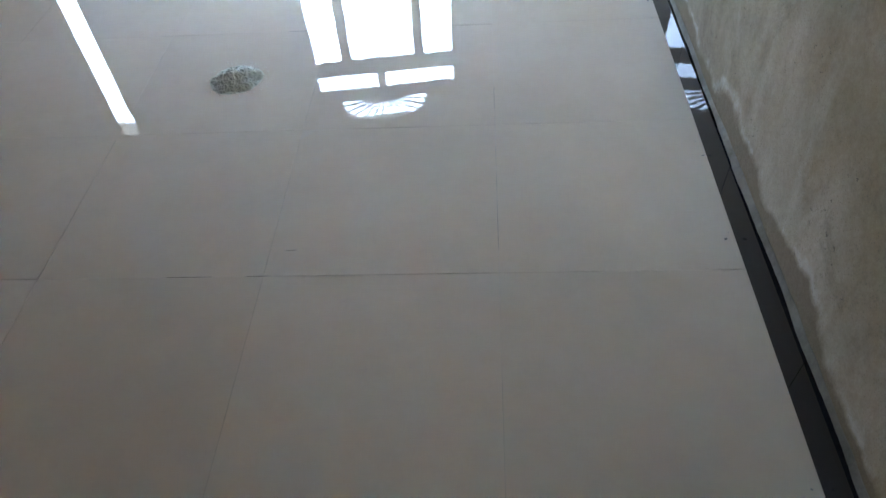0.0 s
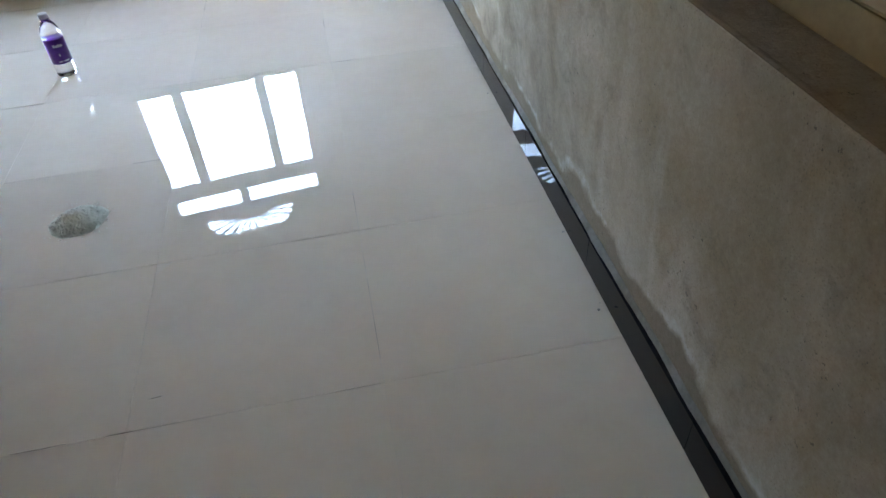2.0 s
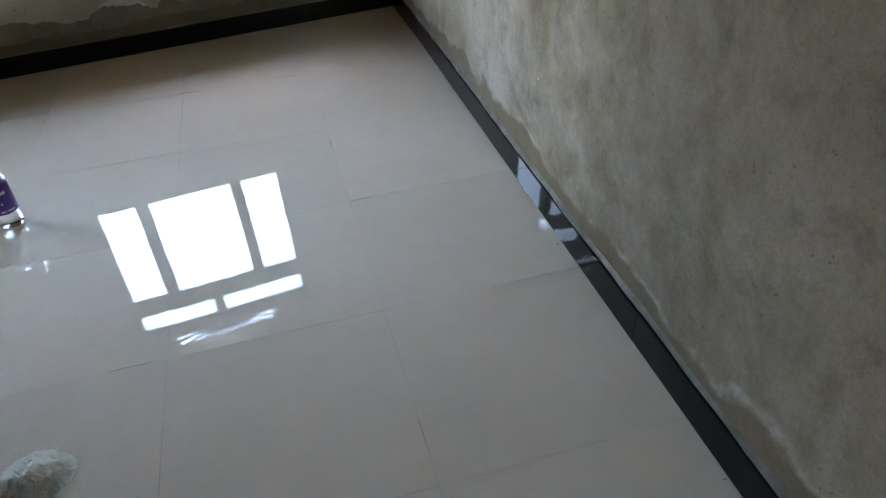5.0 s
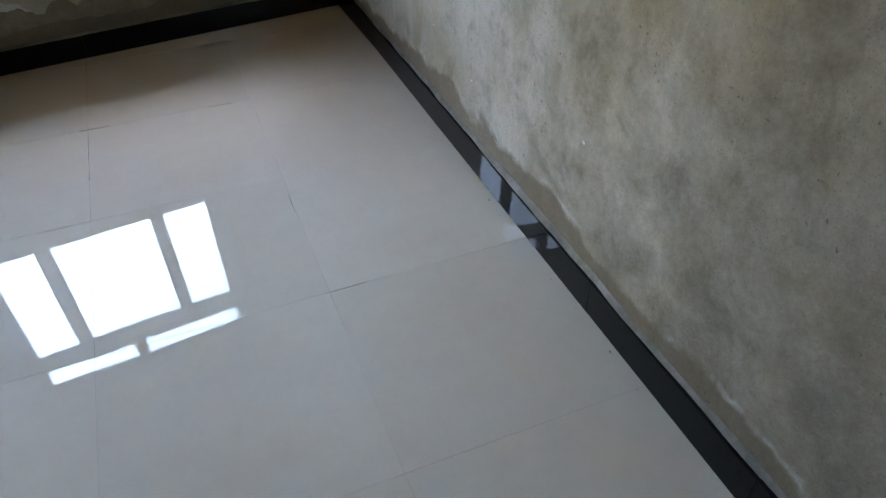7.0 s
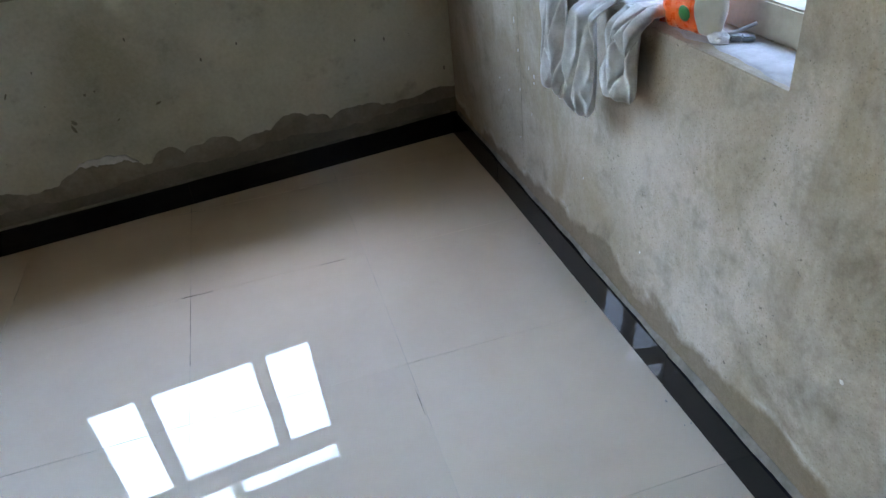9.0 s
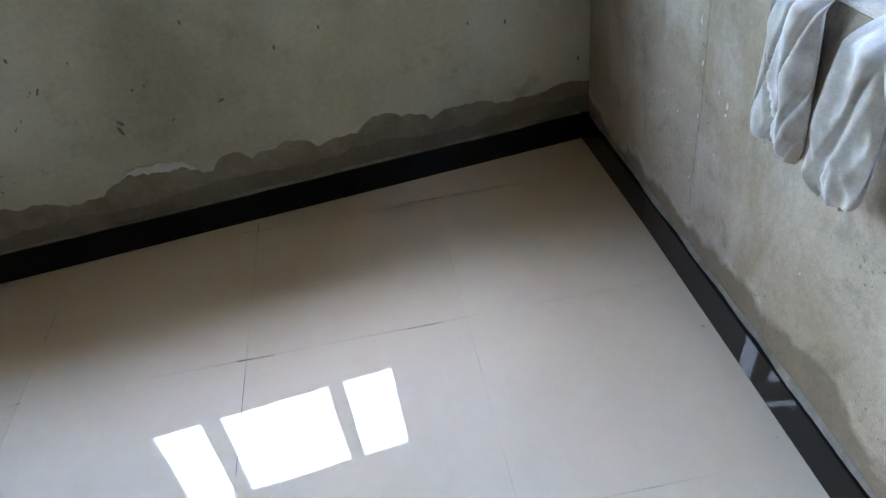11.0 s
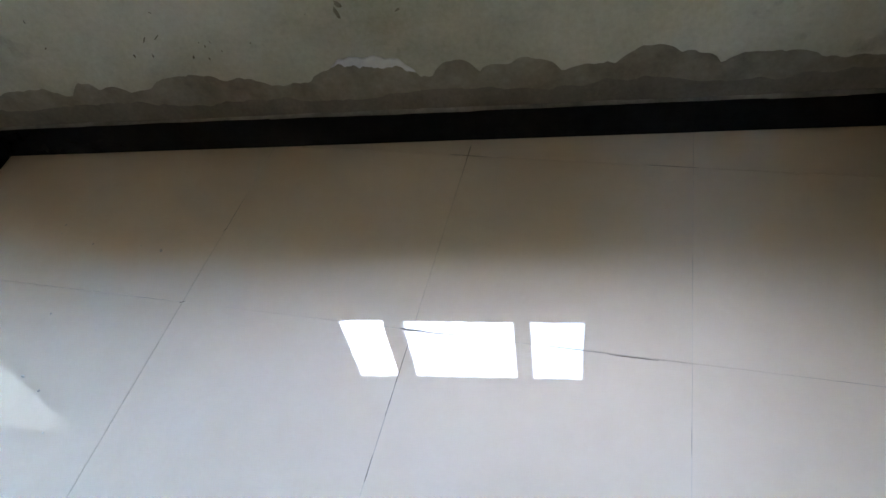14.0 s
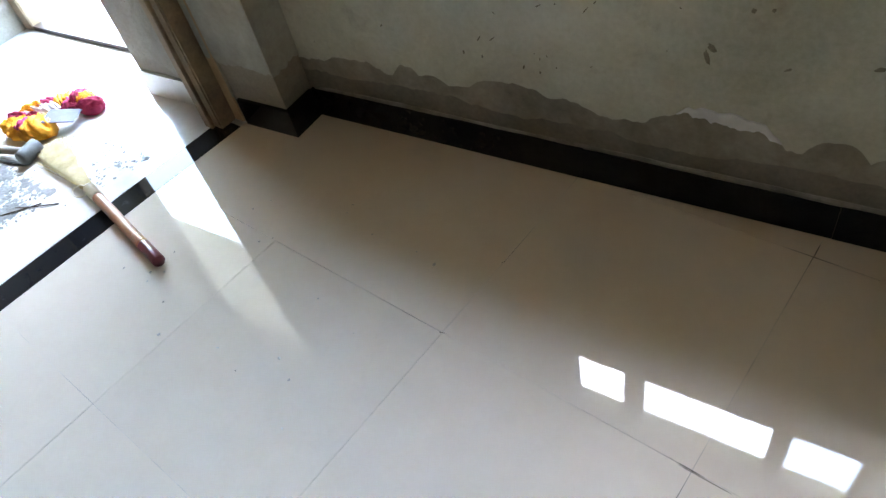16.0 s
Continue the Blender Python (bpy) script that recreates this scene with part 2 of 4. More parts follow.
CARD = surface("lilac_card", (0.05, 0.05, 0.095), (0.08, 0.08, 0.135), 8.0, 80.0, 0.7, 0.1, 0.1, 0.001)
STRAW = surface("straw", (0.30, 0.23, 0.10), (0.52, 0.42, 0.23), 20.0, 200.0, 0.8, 0.1, 0.3, 0.001)
TWINE = surface("pale_twine", (0.56, 0.52, 0.40), (0.74, 0.70, 0.56), 20.0, 200.0, 0.8, 0.1, 0.3, 0.001)
BROOM_WOOD = surface("orange_wood", (0.38, 0.13, 0.05), (0.55, 0.24, 0.11), 14.0, 120.0, 0.45, 0.1, 0.2, 0.001)
WRAP = surface("copper_wire", (0.50, 0.24, 0.14), (0.62, 0.34, 0.22), 14.0, 120.0, 0.4, 0.1, 0.1, 0.001)
BROOM_GRIP = surface("maroon_plastic", (0.14, 0.015, 0.02), (0.22, 0.03, 0.035), 12.0, 90.0, 0.35, 0.1, 0.1, 0.001)
TOOL_GREY = surface("grey_rubber", (0.10, 0.11, 0.11), (0.20, 0.215, 0.215), 14.0, 90.0, 0.6, 0.1, 0.3, 0.001)
TOOL_WOOD = surface("dusty_handle_wood", (0.20, 0.18, 0.145), (0.32, 0.29, 0.24), 14.0, 90.0, 0.7, 0.1, 0.3, 0.001)
CHIPS = surface("cement_chip", (0.15, 0.15, 0.142), (0.34, 0.34, 0.325), 12.0, 110.0, 0.9, 0.05, 0.6, 0.002, rnd=0.3)
PURPLE = surface("purple_label", (0.085, 0.016, 0.22), (0.13, 0.03, 0.30), 10.0, 80.0, 0.3, 0.1, 0.05, 0.0005)
LABEL_WHITE = surface("label_white", (0.70, 0.68, 0.74), (0.8, 0.78, 0.82), 10.0, 80.0, 0.4, 0.1, 0.0)
CAP = surface("white_cap", (0.62, 0.62, 0.64), (0.74, 0.74, 0.76), 10.0, 90.0, 0.4, 0.1, 0.1, 0.0005)
PACK_ORANGE = surface("orange_film", (0.82, 0.09, 0.012), (0.90, 0.15, 0.02), 12.0, 70.0, 0.28, 0.1, 0.15, 0.001)
PACK_WHITE = surface("white_film", (0.62, 0.60, 0.52), (0.74, 0.72, 0.64), 12.0, 70.0, 0.3, 0.1, 0.15, 0.001)
PACK_GREEN = surface("green_film", (0.02, 0.13, 0.03), (0.04, 0.22, 0.05), 12.0, 70.0, 0.3, 0.1, 0.1, 0.001)


def clear(name, ior, rough, tint):
    m, n, l, b = principled(name)
    b.inputs["Base Color"].default_value = (*tint, 1)
    b.inputs["Transmission Weight"].default_value = 1.0
    b.inputs["Roughness"].default_value = rough
    b.inputs["IOR"].default_value = ior
    return m


PET = clear("clear_plastic", 1.38, 0.04, (0.96, 0.97, 0.98))


# ---- mesh helpers ----
def finish(name, bm, material, smooth=False):
    me = bpy.data.meshes.new(name)
    bmesh.ops.recalc_face_normals(bm, faces=bm.faces)
    bm.to_mesh(me)
    bm.free()
    for mt in (material if isinstance(material, (list, tuple)) else [material]):
        me.materials.append(mt)
    if smooth:
        for p in me.polygons:
            p.use_smooth = True
    return me


def thing(name, bm, material, label="", category="", kind="", group="", at=None, smooth=False):
    ob = new(name, finish(name, bm, material, smooth))
    if at is not None:
        ob.matrix_world = at
    return tagged(ob, label, category, group, kind)


def holder(name, at, label, category, group="", kind=""):
    ob = new(name)
    ob.empty_display_size = 0.05
    ob.matrix_world = at
    return tagged(ob, label, category, group, kind)


def part(name, bm, material, parent, label="", smooth=False):
    ob = new(name, finish(name, bm, material, smooth))
    ob.parent = parent
    return tagged(ob, label) if label else ob


def box(bm, lo, hi, m=None, bevel=0.0):
    r = bmesh.ops.create_cube(bm, size=1.0)
    c = [(a + b) / 2 for a, b in zip(lo, hi)]
    d = [b - a for a, b in zip(lo, hi)]
    for v in r["verts"]:
        v.co = Vector((c[0] + v.co.x * d[0], c[1] + v.co.y * d[1], c[2] + v.co.z * d[2]))
    if bevel:
        es = {e for v in r["verts"] for e in v.link_edges}
        out = bmesh.ops.bevel(bm, geom=list(es), offset=bevel, segments=2, affect="EDGES")
        vs = {v for f in out["faces"] for v in f.verts} | {v for v in r["verts"] if v.is_valid}
    else:
        vs = set(r["verts"])
    if m is not None:
        for v in vs:
            v.co = m @ v.co
    return bm


def boxed(lo, hi, m=None, bevel=0.0):
    return box(bmesh.new(), lo, hi, m, bevel)


def lathe(profile, seg=40, m=None):
    """A turned body from (radius, height) pairs."""
    bm = bmesh.new()
    rings = []
    for r, z in profile:
        ring = [bm.verts.new((r * math.cos(2 * math.pi * i / seg), r * math.sin(2 * math.pi * i / seg), z)) for i in range(seg)]
        rings.append(ring)
    for a, b in zip(rings, rings[1:]):
        for i in range(seg):
            bm.faces.new((a[i], a[(i + 1) % seg], b[(i + 1) % seg], b[i]))
    bm.faces.new(rings[0][::-1])
    bm.faces.new(rings[-1])
    if m is not None:
        bmesh.ops.transform(bm, matrix=m, verts=bm.verts)
    return bm


def slab(bm, pts, z0, z1):
    """An upright prism over a plan outline."""
    a = [bm.verts.new((x, y, z0)) for x, y in pts]
    b = [bm.verts.new((x, y, z1)) for x, y in pts]
    n = len(pts)
    bm.faces.new(a[::-1])
    bm.faces.new(b)
    for i in range(n):
        bm.faces.new((a[i], a[(i + 1) % n], b[(i + 1) % n], b[i]))
    return bm


def panel(us, zs, holes, d0, d1, place, fine=None):
    """A wall over u (along) and z with rectangular holes, d0 to d1 thick; place(u, d, z) gives the point."""
    bm = bmesh.new()
    us, zs = sorted(set(us)), sorted(set(zs))
    memo = {}

    def vert(i, d, j):
        key = (i, d, j)
        if key not in memo:
            memo[key] = bm.verts.new(place(us[i], d, zs[j]))
        return memo[key]

    def solid(i, j):
        if not (0 <= i < len(us) - 1 and 0 <= j < len(zs) - 1):
            return False
        u, z = (us[i] + us[i + 1]) / 2, (zs[j] + zs[j + 1]) / 2
        return not any(a < u < b and c < z < e for a, b, c, e in holes)

    for i in range(len(us) - 1):
        for j in range(len(zs) - 1):
            if not solid(i, j):
                continue
            for d in (d0, d1):
                bm.faces.new((vert(i, d, j), vert(i + 1, d, j), vert(i + 1, d, j + 1), vert(i, d, j + 1)))
            for di, dj, (p, q) in ((-1, 0, ((i, j), (i, j + 1))), (1, 0, ((i + 1, j), (i + 1, j + 1))), (0, -1, ((i, j), (i + 1, j))), (0, 1, ((i, j + 1), (i + 1, j + 1)))):
                if not solid(i + di, j + dj):
                    bm.faces.new((vert(p[0], d0, p[1]), vert(q[0], d0, q[1]), vert(q[0], d1, q[1]), vert(p[0], d1, p[1])))
    return bm


# The window wall to the north runs askew: s along it from the corner, d outward.
K = 0.125
HYP = math.hypot(1, K)
CORNER_Y = 5.873


def north(s, d, z):
    return Vector((-s / HYP - d * K / HYP, CORNER_Y - s * K / HYP + d / HYP, z))


def north_frame(s, d=0.0, z=0.0):
    """Local x runs east along the wall, y outward, z up."""
    return Matrix.Translation(north(s, d, z)) @ Matrix.Rotation(math.atan(K), 4, "Z")


def nbox(bm, s0, s1, d0, d1, z0, z1):
    return slab(bm, [tuple(north(s, d, 0).xy) for s, d in ((s0, d0), (s1, d0), (s1, d1), (s0, d1))], z0, z1)


# ---- setting ----
TOP = 3.15
WALL = 0.012
WEST = -2.93
SOUTH = -2.2

thing("ground", slab(bmesh.new(), [(-900, -900), (900, -900), (900, 900), (-900, 900)], -0.6, -0.35), GROUND, "bare earth ground round the house", "ground", "structure")
thing("foundation", slab(bmesh.new(), [(-5.9, -2.5), (0.3, -2.5), (0.3, 6.2), (-5.9, 5.6)], -0.38, -0.02), LIGHT_WALL, "grey cement plinth under the house", "plinth", "structure")

# east wall: two window openings
WIN_A = (1.0, 2.205, 0.843, 2.1)
WIN_B = (3.9, 5.0, 0.87, 2.1)
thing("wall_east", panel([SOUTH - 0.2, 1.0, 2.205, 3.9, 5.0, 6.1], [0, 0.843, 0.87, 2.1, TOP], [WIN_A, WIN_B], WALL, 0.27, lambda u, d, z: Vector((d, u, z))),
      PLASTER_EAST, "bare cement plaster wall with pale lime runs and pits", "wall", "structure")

# north wall with the tall window
WIN_N = (0.84, 2.10, 0.882, 2.62)
thing("wall_north", panel([-0.28, 0.84, 2.10, 3.1], [0, 0.882, 2.62, TOP], [WIN_N], WALL, 0.36, north),
      CEMENT, "damp dark cement wall under a peeling pale coat", "wall", "structure")

# west wall: door opening between two jambs
DOOR = (4.36, 5.384, 0.0, 2.12)
thing("wall_west", panel([SOUTH - 0.2, 4.36, 5.384, 5.46], [0, 2.12, TOP], [DOOR], -2.942, -3.06, lambda u, d, z: Vector((d, u, z))),
      BUFF_WALL, "ochre plaster wall with a doorway", "wall", "structure")
thing("wall_south", slab(bmesh.new(), [(-5.8, SOUTH - 0.2), (0.27, SOUTH - 0.2), (0.27, SOUTH), (-5.8, SOUTH)], 0, TOP), CEMENT, "plain dark cement end wall", "wall", "structure")

thing("door_reveal", slab(bmesh.new(), [(-2.942, 5.386), (-2.936, 5.386), (-2.936, 5.47), (-2.942, 5.47)], 0.1, TOP), PLASTER_PLAIN, "grey plaster return beside the door post", "wall", "structure")

# pilaster beside the door
bm = bmesh.new()
nbox(bm, 2.742, 3.02, -0.113, WALL - 0.002, 0, TOP)
thing("pilaster", bm, PLASTER_PLAIN, "grey plaster pilaster with peeling foot beside the doorway", "pilaster", "structure")

thing("ceiling", slab(bmesh.new(), [(-5.8, SOUTH), (0.05, SOUTH), (0.05, 6.0), (-3.0, 5.6), (-5.8, 5.4)], TOP, TOP + 0.04), CEILING, "plain buff plaster ceiling", "ceiling", "structure")
roof = [(-5.9, -2.6), (0.5, -2.6)] + [tuple(north(s, d, 0).xy) for s, d in ((-0.5, 0.55), (3.0, 0.55), (3.0, 0.2), (5.9, 0.2))]
thing("roof", slab(bmesh.new(), roof, TOP + 0.042, TOP + 0.17), EAVE, "buff rendered flat roof slab", "roof", "structure")

# sunshade slab over the north window
bm = bmesh.new()
nbox(bm, -0.3, 3.0, 0.362, 0.95, 2.86, 2.94)
thing("window_sunshade", bm, EAVE, "buff rendered concrete sunshade over the window", "sunshade", "structure")

# lobby outside the doorway
thing("wall_lobby_north", panel([3.02, 3.49, 4.60, 5.9], [0, 2.27, TOP], [(3.49, 4.60, 0.0, 2.27)], -0.093, 0.14, north), PLASTER_PLAIN, "grey plaster wall of the lobby with an open doorway", "wall", "structure")
thing("wall_lobby_west", panel([SOUTH, 5.35], [0, TOP], [], -5.6, -5.75, lambda u, d, z: Vector((d, u, z))), LIGHT_WALL, "plain pale rendered lobby wall", "wall", "structure")
bm = bmesh.new()
nbox(bm, 3.1, 6.2, 0.142, 0.86, 2.57, 2.65)
thing("door_canopy", bm, EAVE, "thin buff concrete canopy over the outer doorway", "canopy", "structure")

# unseen wall added to the east to cut the sky light through the windows
thing("sky_block_east", slab(bmesh.new(), [(1.25, -7.0), (1.45, -7.0), (1.45, 7.6), (1.25, 7.6)], -0.36, 2.7), BLOCK_RENDER, "unseen weathered rendered wall added to cut sky light from the east", "wall", "structure")

# unseen house-shaped block added to the north so that low sky light is cut
house = holder("sky_block_north", pose(0, 17.5, -0.36), "unseen house-shaped block added to cut low sky light from the north", "house")
part("block_body", slab(bmesh.new(), [(-26, 0), (24, 0), (24, 5), (-26, 5)], 0.0, 5.6), BLOCK_RENDER, house)
part("block_top", slab(bmesh.new(), [(-26.6, -0.6), (24.6, -0.6), (24.6, 5.6), (-26.6, 5.6)], 5.602, 5.85), BLOCK_RENDER, house)

# lobby floor
thing("lobby_floor", slab(bmesh.new(), [(-5.75, SOUTH), (-3.034, SOUTH), (-3.034, 5.36), (-4.5, 5.45), (-5.75, 5.3)], -0.02, 0.0), LOBBY_TILE, "dusty white tiled lobby floor", "floor", "structure")
bm = bmesh.new()
nbox(bm, 3.49, 4.60, -0.12, 0.3, -0.02, 0.001)
thing("door_step", bm, LOBBY_TILE, "white tiled step under the outer doorway", "step", "structure")
bm = bmesh.new()
nbox(bm, 3.49, 4.60, 0.085, 0.14, 0.0, 0.022)
thing("outer_threshold", bm, FRAME_DARK, "thin dark stone strip across the outer doorway", "threshold", "structure")

bm = bmesh.new()
nbox(bm, 3.075, 3.49, -0.106, -0.093, 0.0, 0.1)
thing("lobby_baseboard", bm, WHITE_TILE, "white tile skirting on the lobby wall", "skirting", "structure")

# black threshold strip in the doorway
thing("threshold", slab(bmesh.new(), [(-3.03, 4.36), (-2.932, 4.36), (-2.932, 5.36), (-3.03, 5.36)], -0.015, 0.0015), GRANITE, "polished black granite threshold strip", "threshold", "structure")


# ---- peeling coat on the north wall ----
def tooth(s):
    """Height of the ragged lower edge of the pale coat, metres over the floor."""
    scallops = ((0.08, 0.10, 0.015), (0.45, 0.12, 0.022), (0.64, 0.07, 0.036), (0.735, 0.09, 0.060), (0.86, 0.08, 0.015), (1.04, 0.075, 0.040), (1.13, 0.06, 0.030), (1.235, 0.07, 0.046),
                (1.475, 0.14, 0.068), (1.60, 0.045, 0.034), (1.86, 0.10, 0.026), (2.0, 0.13, 0.044), (2.24, 0.05, 0.020), (2.33, 0.05, 0.038), (2.52, 0.11, 0.024))
    h = 0.212
    for c, w, a in scallops:
        t = abs(s - c) / w
        if t < 1:
            h = max(h, 0.212 + a * (1 - t ** 3))
    return h + 0.010 * noise.noise(Vector((s * 9, 3.1, 0))) + 0.012 * (0.4 - abs(noise.noise(Vector((s * 21, 5.3, 0))))) + 0.007 * noise.noise(Vector((s * 48, 7.7, 0)))


def ragged_coat(name, s0, s1, d, edge, top, place, material, label, hole=None, steps=260):
    bm = bmesh.new()
    cols = []
    for i in range(steps + 1):
        s = s0 + (s1 - s0) * i / steps
        e = edge(s)
        zs = [e, e + 0.012, e + 0.05, 0.45, 0.882, top]
        f = [bm.verts.new(place(s, d + (0.0012 if j == 0 else 0.0), z)) for j, z in enumerate(zs)]
        b = bm.verts.new(place(s, d + 0.006, e - 0.001))
        cols.append((s, f, b))
    for (sa, fa, ba), (sb, fb, bb) in zip(cols, cols[1:]):
        for j in range(5):
            if hole and j == 4 and hole[0] < (sa + sb) / 2 < hole[1]:
                continue
            bm.faces.new((fa[j], fb[j], fb[j + 1], fa[j + 1]))
        bm.faces.new((ba, bb, fb[0], fa[0]))
    return thing(name, bm, material, label, "wall coat", "structure", smooth=False)


def coat_material():
    m, n, l, b = principled("peeling_coat")
    tc = n.new("ShaderNodeTexCoord").outputs["Object"]
    big = noise_node(n, l, tc, 1.7, 6, 0.6, 0.3)
    mid = noise_node(n, l, tc, 7.0, 6, 0.65)
    fine = noise_node(n, l, tc, 70.0, 4, 0.65)
    r = ramp(n, [(0.32, (0.40, 0.39, 0.295)), (0.50, (0.56, 0.555, 0.445)), (0.68, (0.66, 0.655, 0.56))])
    l.new(big.outputs["Fac"], r.inputs["Fac"])
    st = ramp(n, [(0.28, (1, 1, 1)), (0.42, (0, 0, 0))])
    l.new(mid.outputs["Fac"], st.inputs["Fac"])
    col = mixed(n, l, maths(n, l, "MULTIPLY", st.outputs["Color"], 0.5), r.outputs["Color"], (0.24, 0.22, 0.16))
    # short scratches and knocks
    mp = n.new("ShaderNodeMapping")
    mp.inputs["Rotation"].default_value = (0, radians(35), 0)
    mp.inputs["Scale"].default_value = (1.6, 1.6, 0.7)
    l.new(tc, mp.inputs["Vector"])
    vo = n.new("ShaderNodeTexVoronoi")
    vo.inputs["Scale"].default_value = 11.0
    l.new(mp.outputs["Vector"], vo.inputs["Vector"])
    pr = maths(n, l, "MULTIPLY", maths(n, l, "LESS_THAN", vo.outputs["Distance"], maths(n, l, "MULTIPLY", fine.outputs["Fac"], 0.14)), maths(n, l, "GREATER_THAN", mid.outputs["Fac"], 0.54))
    col = mixed(n, l, maths(n, l, "MULTIPLY", pr, 0.8), col, (0.10, 0.09, 0.07))
    col = mixed(n, l, 0.4, col, fine.outputs["Fac"], "SOFT_LIGHT")
    l.new(col, b.inputs["Base Color"])
    b.inputs["Roughness"].default_value = 0.85
    bump(n, l, b, maths(n, l, "ADD", fine.outputs["Fac"], maths(n, l, "MULTIPLY", mid.outputs["Fac"], 2.0)), 0.3, 0.004)
    return m


PEEL = coat_material()
ragged_coat("wall_coat_north", -0.012, 2.742, 0.0085, tooth, TOP, north, PEEL, "pale greenish distemper peeling off in scallops above the skirting", (WIN_N[0], WIN_N[1]))

def under_edge(s):
    return 0.165 + 0.030 * noise.noise(Vector((s * 4.2, 11.3, 0))) + 0.022 * noise.noise(Vector((s * 13, 2.9, 0))) + 0.006 * noise.noise(Vector((s * 50, 6.1, 0)))


# grey undercoat that shows below the pale coat
UNDER = surface("grey_undercoat", (0.19, 0.17, 0.125), (0.34, 0.315, 0.25), 9.0, 60.0, 0.9, 0.08, 0.6, 0.003)
ragged_coat("undercoat_north", -0.010, 2.742, 0.0102, under_edge, 0.9, north, UNDER, "grey undercoat with a ragged lower edge", None)

FILLER = surface("white_filler", (0.58, 0.59, 0.58), (0.80, 0.81, 0.80), 9.0, 60.0, 0.9, 0.1, 0.5, 0.002)

# filler smeared along part of the edge
bm = bmesh.new()
prev = None
for i in range(81):
    s = 1.345 + 0.225 * i / 80
    u = i / 80
    hi = tooth(s) + 0.003 + 0.004 * noise.noise(Vector((s * 60, 1, 1)))
    lo = hi - 0.040 * math.sin(math.pi * u) ** 0.6 * (0.8 + 0.5 * noise.noise(Vector((s * 26, 4, 2))) + 0.3 * noise.noise(Vector((s * 80, 4, 6)))) - 0.001
    row = [bm.verts.new(north(s, d, z)) for d, z in ((0.0088, lo), (0.0035, lo + 0.003), (0.0028, (lo + hi) / 2), (0.0050, hi - 0.002), (0.0088, hi))]
    if prev:
        for j in range(4):
            bm.faces.new((prev[j], row[j], row[j + 1], prev[j + 1]))
    prev = row
thing("wall_patch", bm, FILLER, "whitish filler smeared at the peeling edge", "wall coat", "structure")

# knocks and scratches in the pale coat
SCUFF = surface("scuffed_coat", (0.15, 0.135, 0.09), (0.27, 0.25, 0.185), 30.0, 160.0, 0.9, 0.05, 0.6, 0.002)
rnd = random.Random(61)


def scuff(s, z, long, wide, lean):
    bm = bmesh.new()
    n = 18
    ring = []
    for i in range(n):
        a = 2 * math.pi * i / n
        k = 1 + 0.45 * noise.noise(Vector((math.cos(a) * 1.7 + s * 9, math.sin(a) * 1.7, z * 7)))
        u, v = wide * k * math.cos(a), long * k * math.sin(a)
        ca, sa = math.cos(radians(lean)), math.sin(radians(lean))
        ring.append((s + u * ca - v * sa, z + u * sa + v * ca))
    rim = [bm.verts.new(north(a, 0.0087, b)) for a, b in ring]
    top = [bm.verts.new(north(s + (a - s) * 0.8, 0.0079, z + (b - z) * 0.8)) for a, b in ring]
    bm.faces.new(top)
    for i in range(n):
        bm.faces.new((rim[i], rim[(i + 1) % n], top[(i + 1) % n], top[i]))
    thing("wall_scuff", bm, SCUFF, "dark knock in the pale wall coat", "scuff", "structure", "knocks in the wall coat")


for s, z, long, wide, lean in ((1.518, 0.418, 0.018, 0.0055, -14), (1.510, 0.440, 0.012, 0.007, -40), (1.405, 0.535, 0.005, 0.004, 0), (2.068, 0.377, 0.011, 0.0018, 35), (2.030, 0.382, 0.012, 0.0016, 50),
                               (1.897, 0.485, 0.009, 0.0016, 60), (1.682, 0.582, 0.012, 0.0030, 30), (1.906, 0.308, 0.004, 0.003, 0), (1.950, 0.316, 0.006, 0.003, 20), (2.120, 0.330, 0.006, 0.003, 0),
                               (1.953, 0.551, 0.006, 0.002, 30), (1.783, 0.488, 0.012, 0.0014, 40), (1.361, 0.414, 0.008, 0.003, 60), (1.440, 0.530, 0.006, 0.005, 0), (1.208, 0.442, 0.010, 0.005, 70)):
    scuff(s, z, long, wide, lean)
for _ in range(22):
    scuff(rnd.uniform(1.55, 2.45), rnd.uniform(0.30, 0.75), rnd.uniform(0.002, 0.006), rnd.uniform(0.001, 0.0022), rnd.uniform(-70, 70))

# plaster skin on the pilaster, broken off above the skirting
def foot(s):
    return 0.225 + 0.03 * noise.noise(Vector((s * 8, 1.7, 4))) + 0.02 * (0.4 - abs(noise.noise(Vector((s * 26, 2.2, 1))))) + 0.006 * noise.noise(Vector((s * 70, 2.2, 9)))


ragged_coat("pilaster_coat", 2.738, 3.018, -0.1190, foot, TOP, north, COAT, "grey plaster skin broken off at the pilaster foot", None, 60)
ragged_coat("pilaster_coat_side", -0.1185, 0.008, 0.0, foot, TOP, lambda u, d, z: north(2.736 + d, u, z), COAT, "grey plaster skin on the side of the pilaster", None, 40)

# ---- window in the north wall ----
FD0, FD1 = 0.27, 0.33
win = holder("window_1", north_frame(1.46, 0.30, 0.87), "dark timber window with fanlight grille and three lights", "window", kind="structure")


def wpart(name, s0, s1, z0, z1, d0=FD0, d1=FD1):
    b = boxed((1.46 - s1, d0 - 0.30, z0 - 0.87), (1.46 - s0, d1 - 0.30, z1 - 0.87), None, 0.004)
    return part(name, b, FRAME_DARK, win)


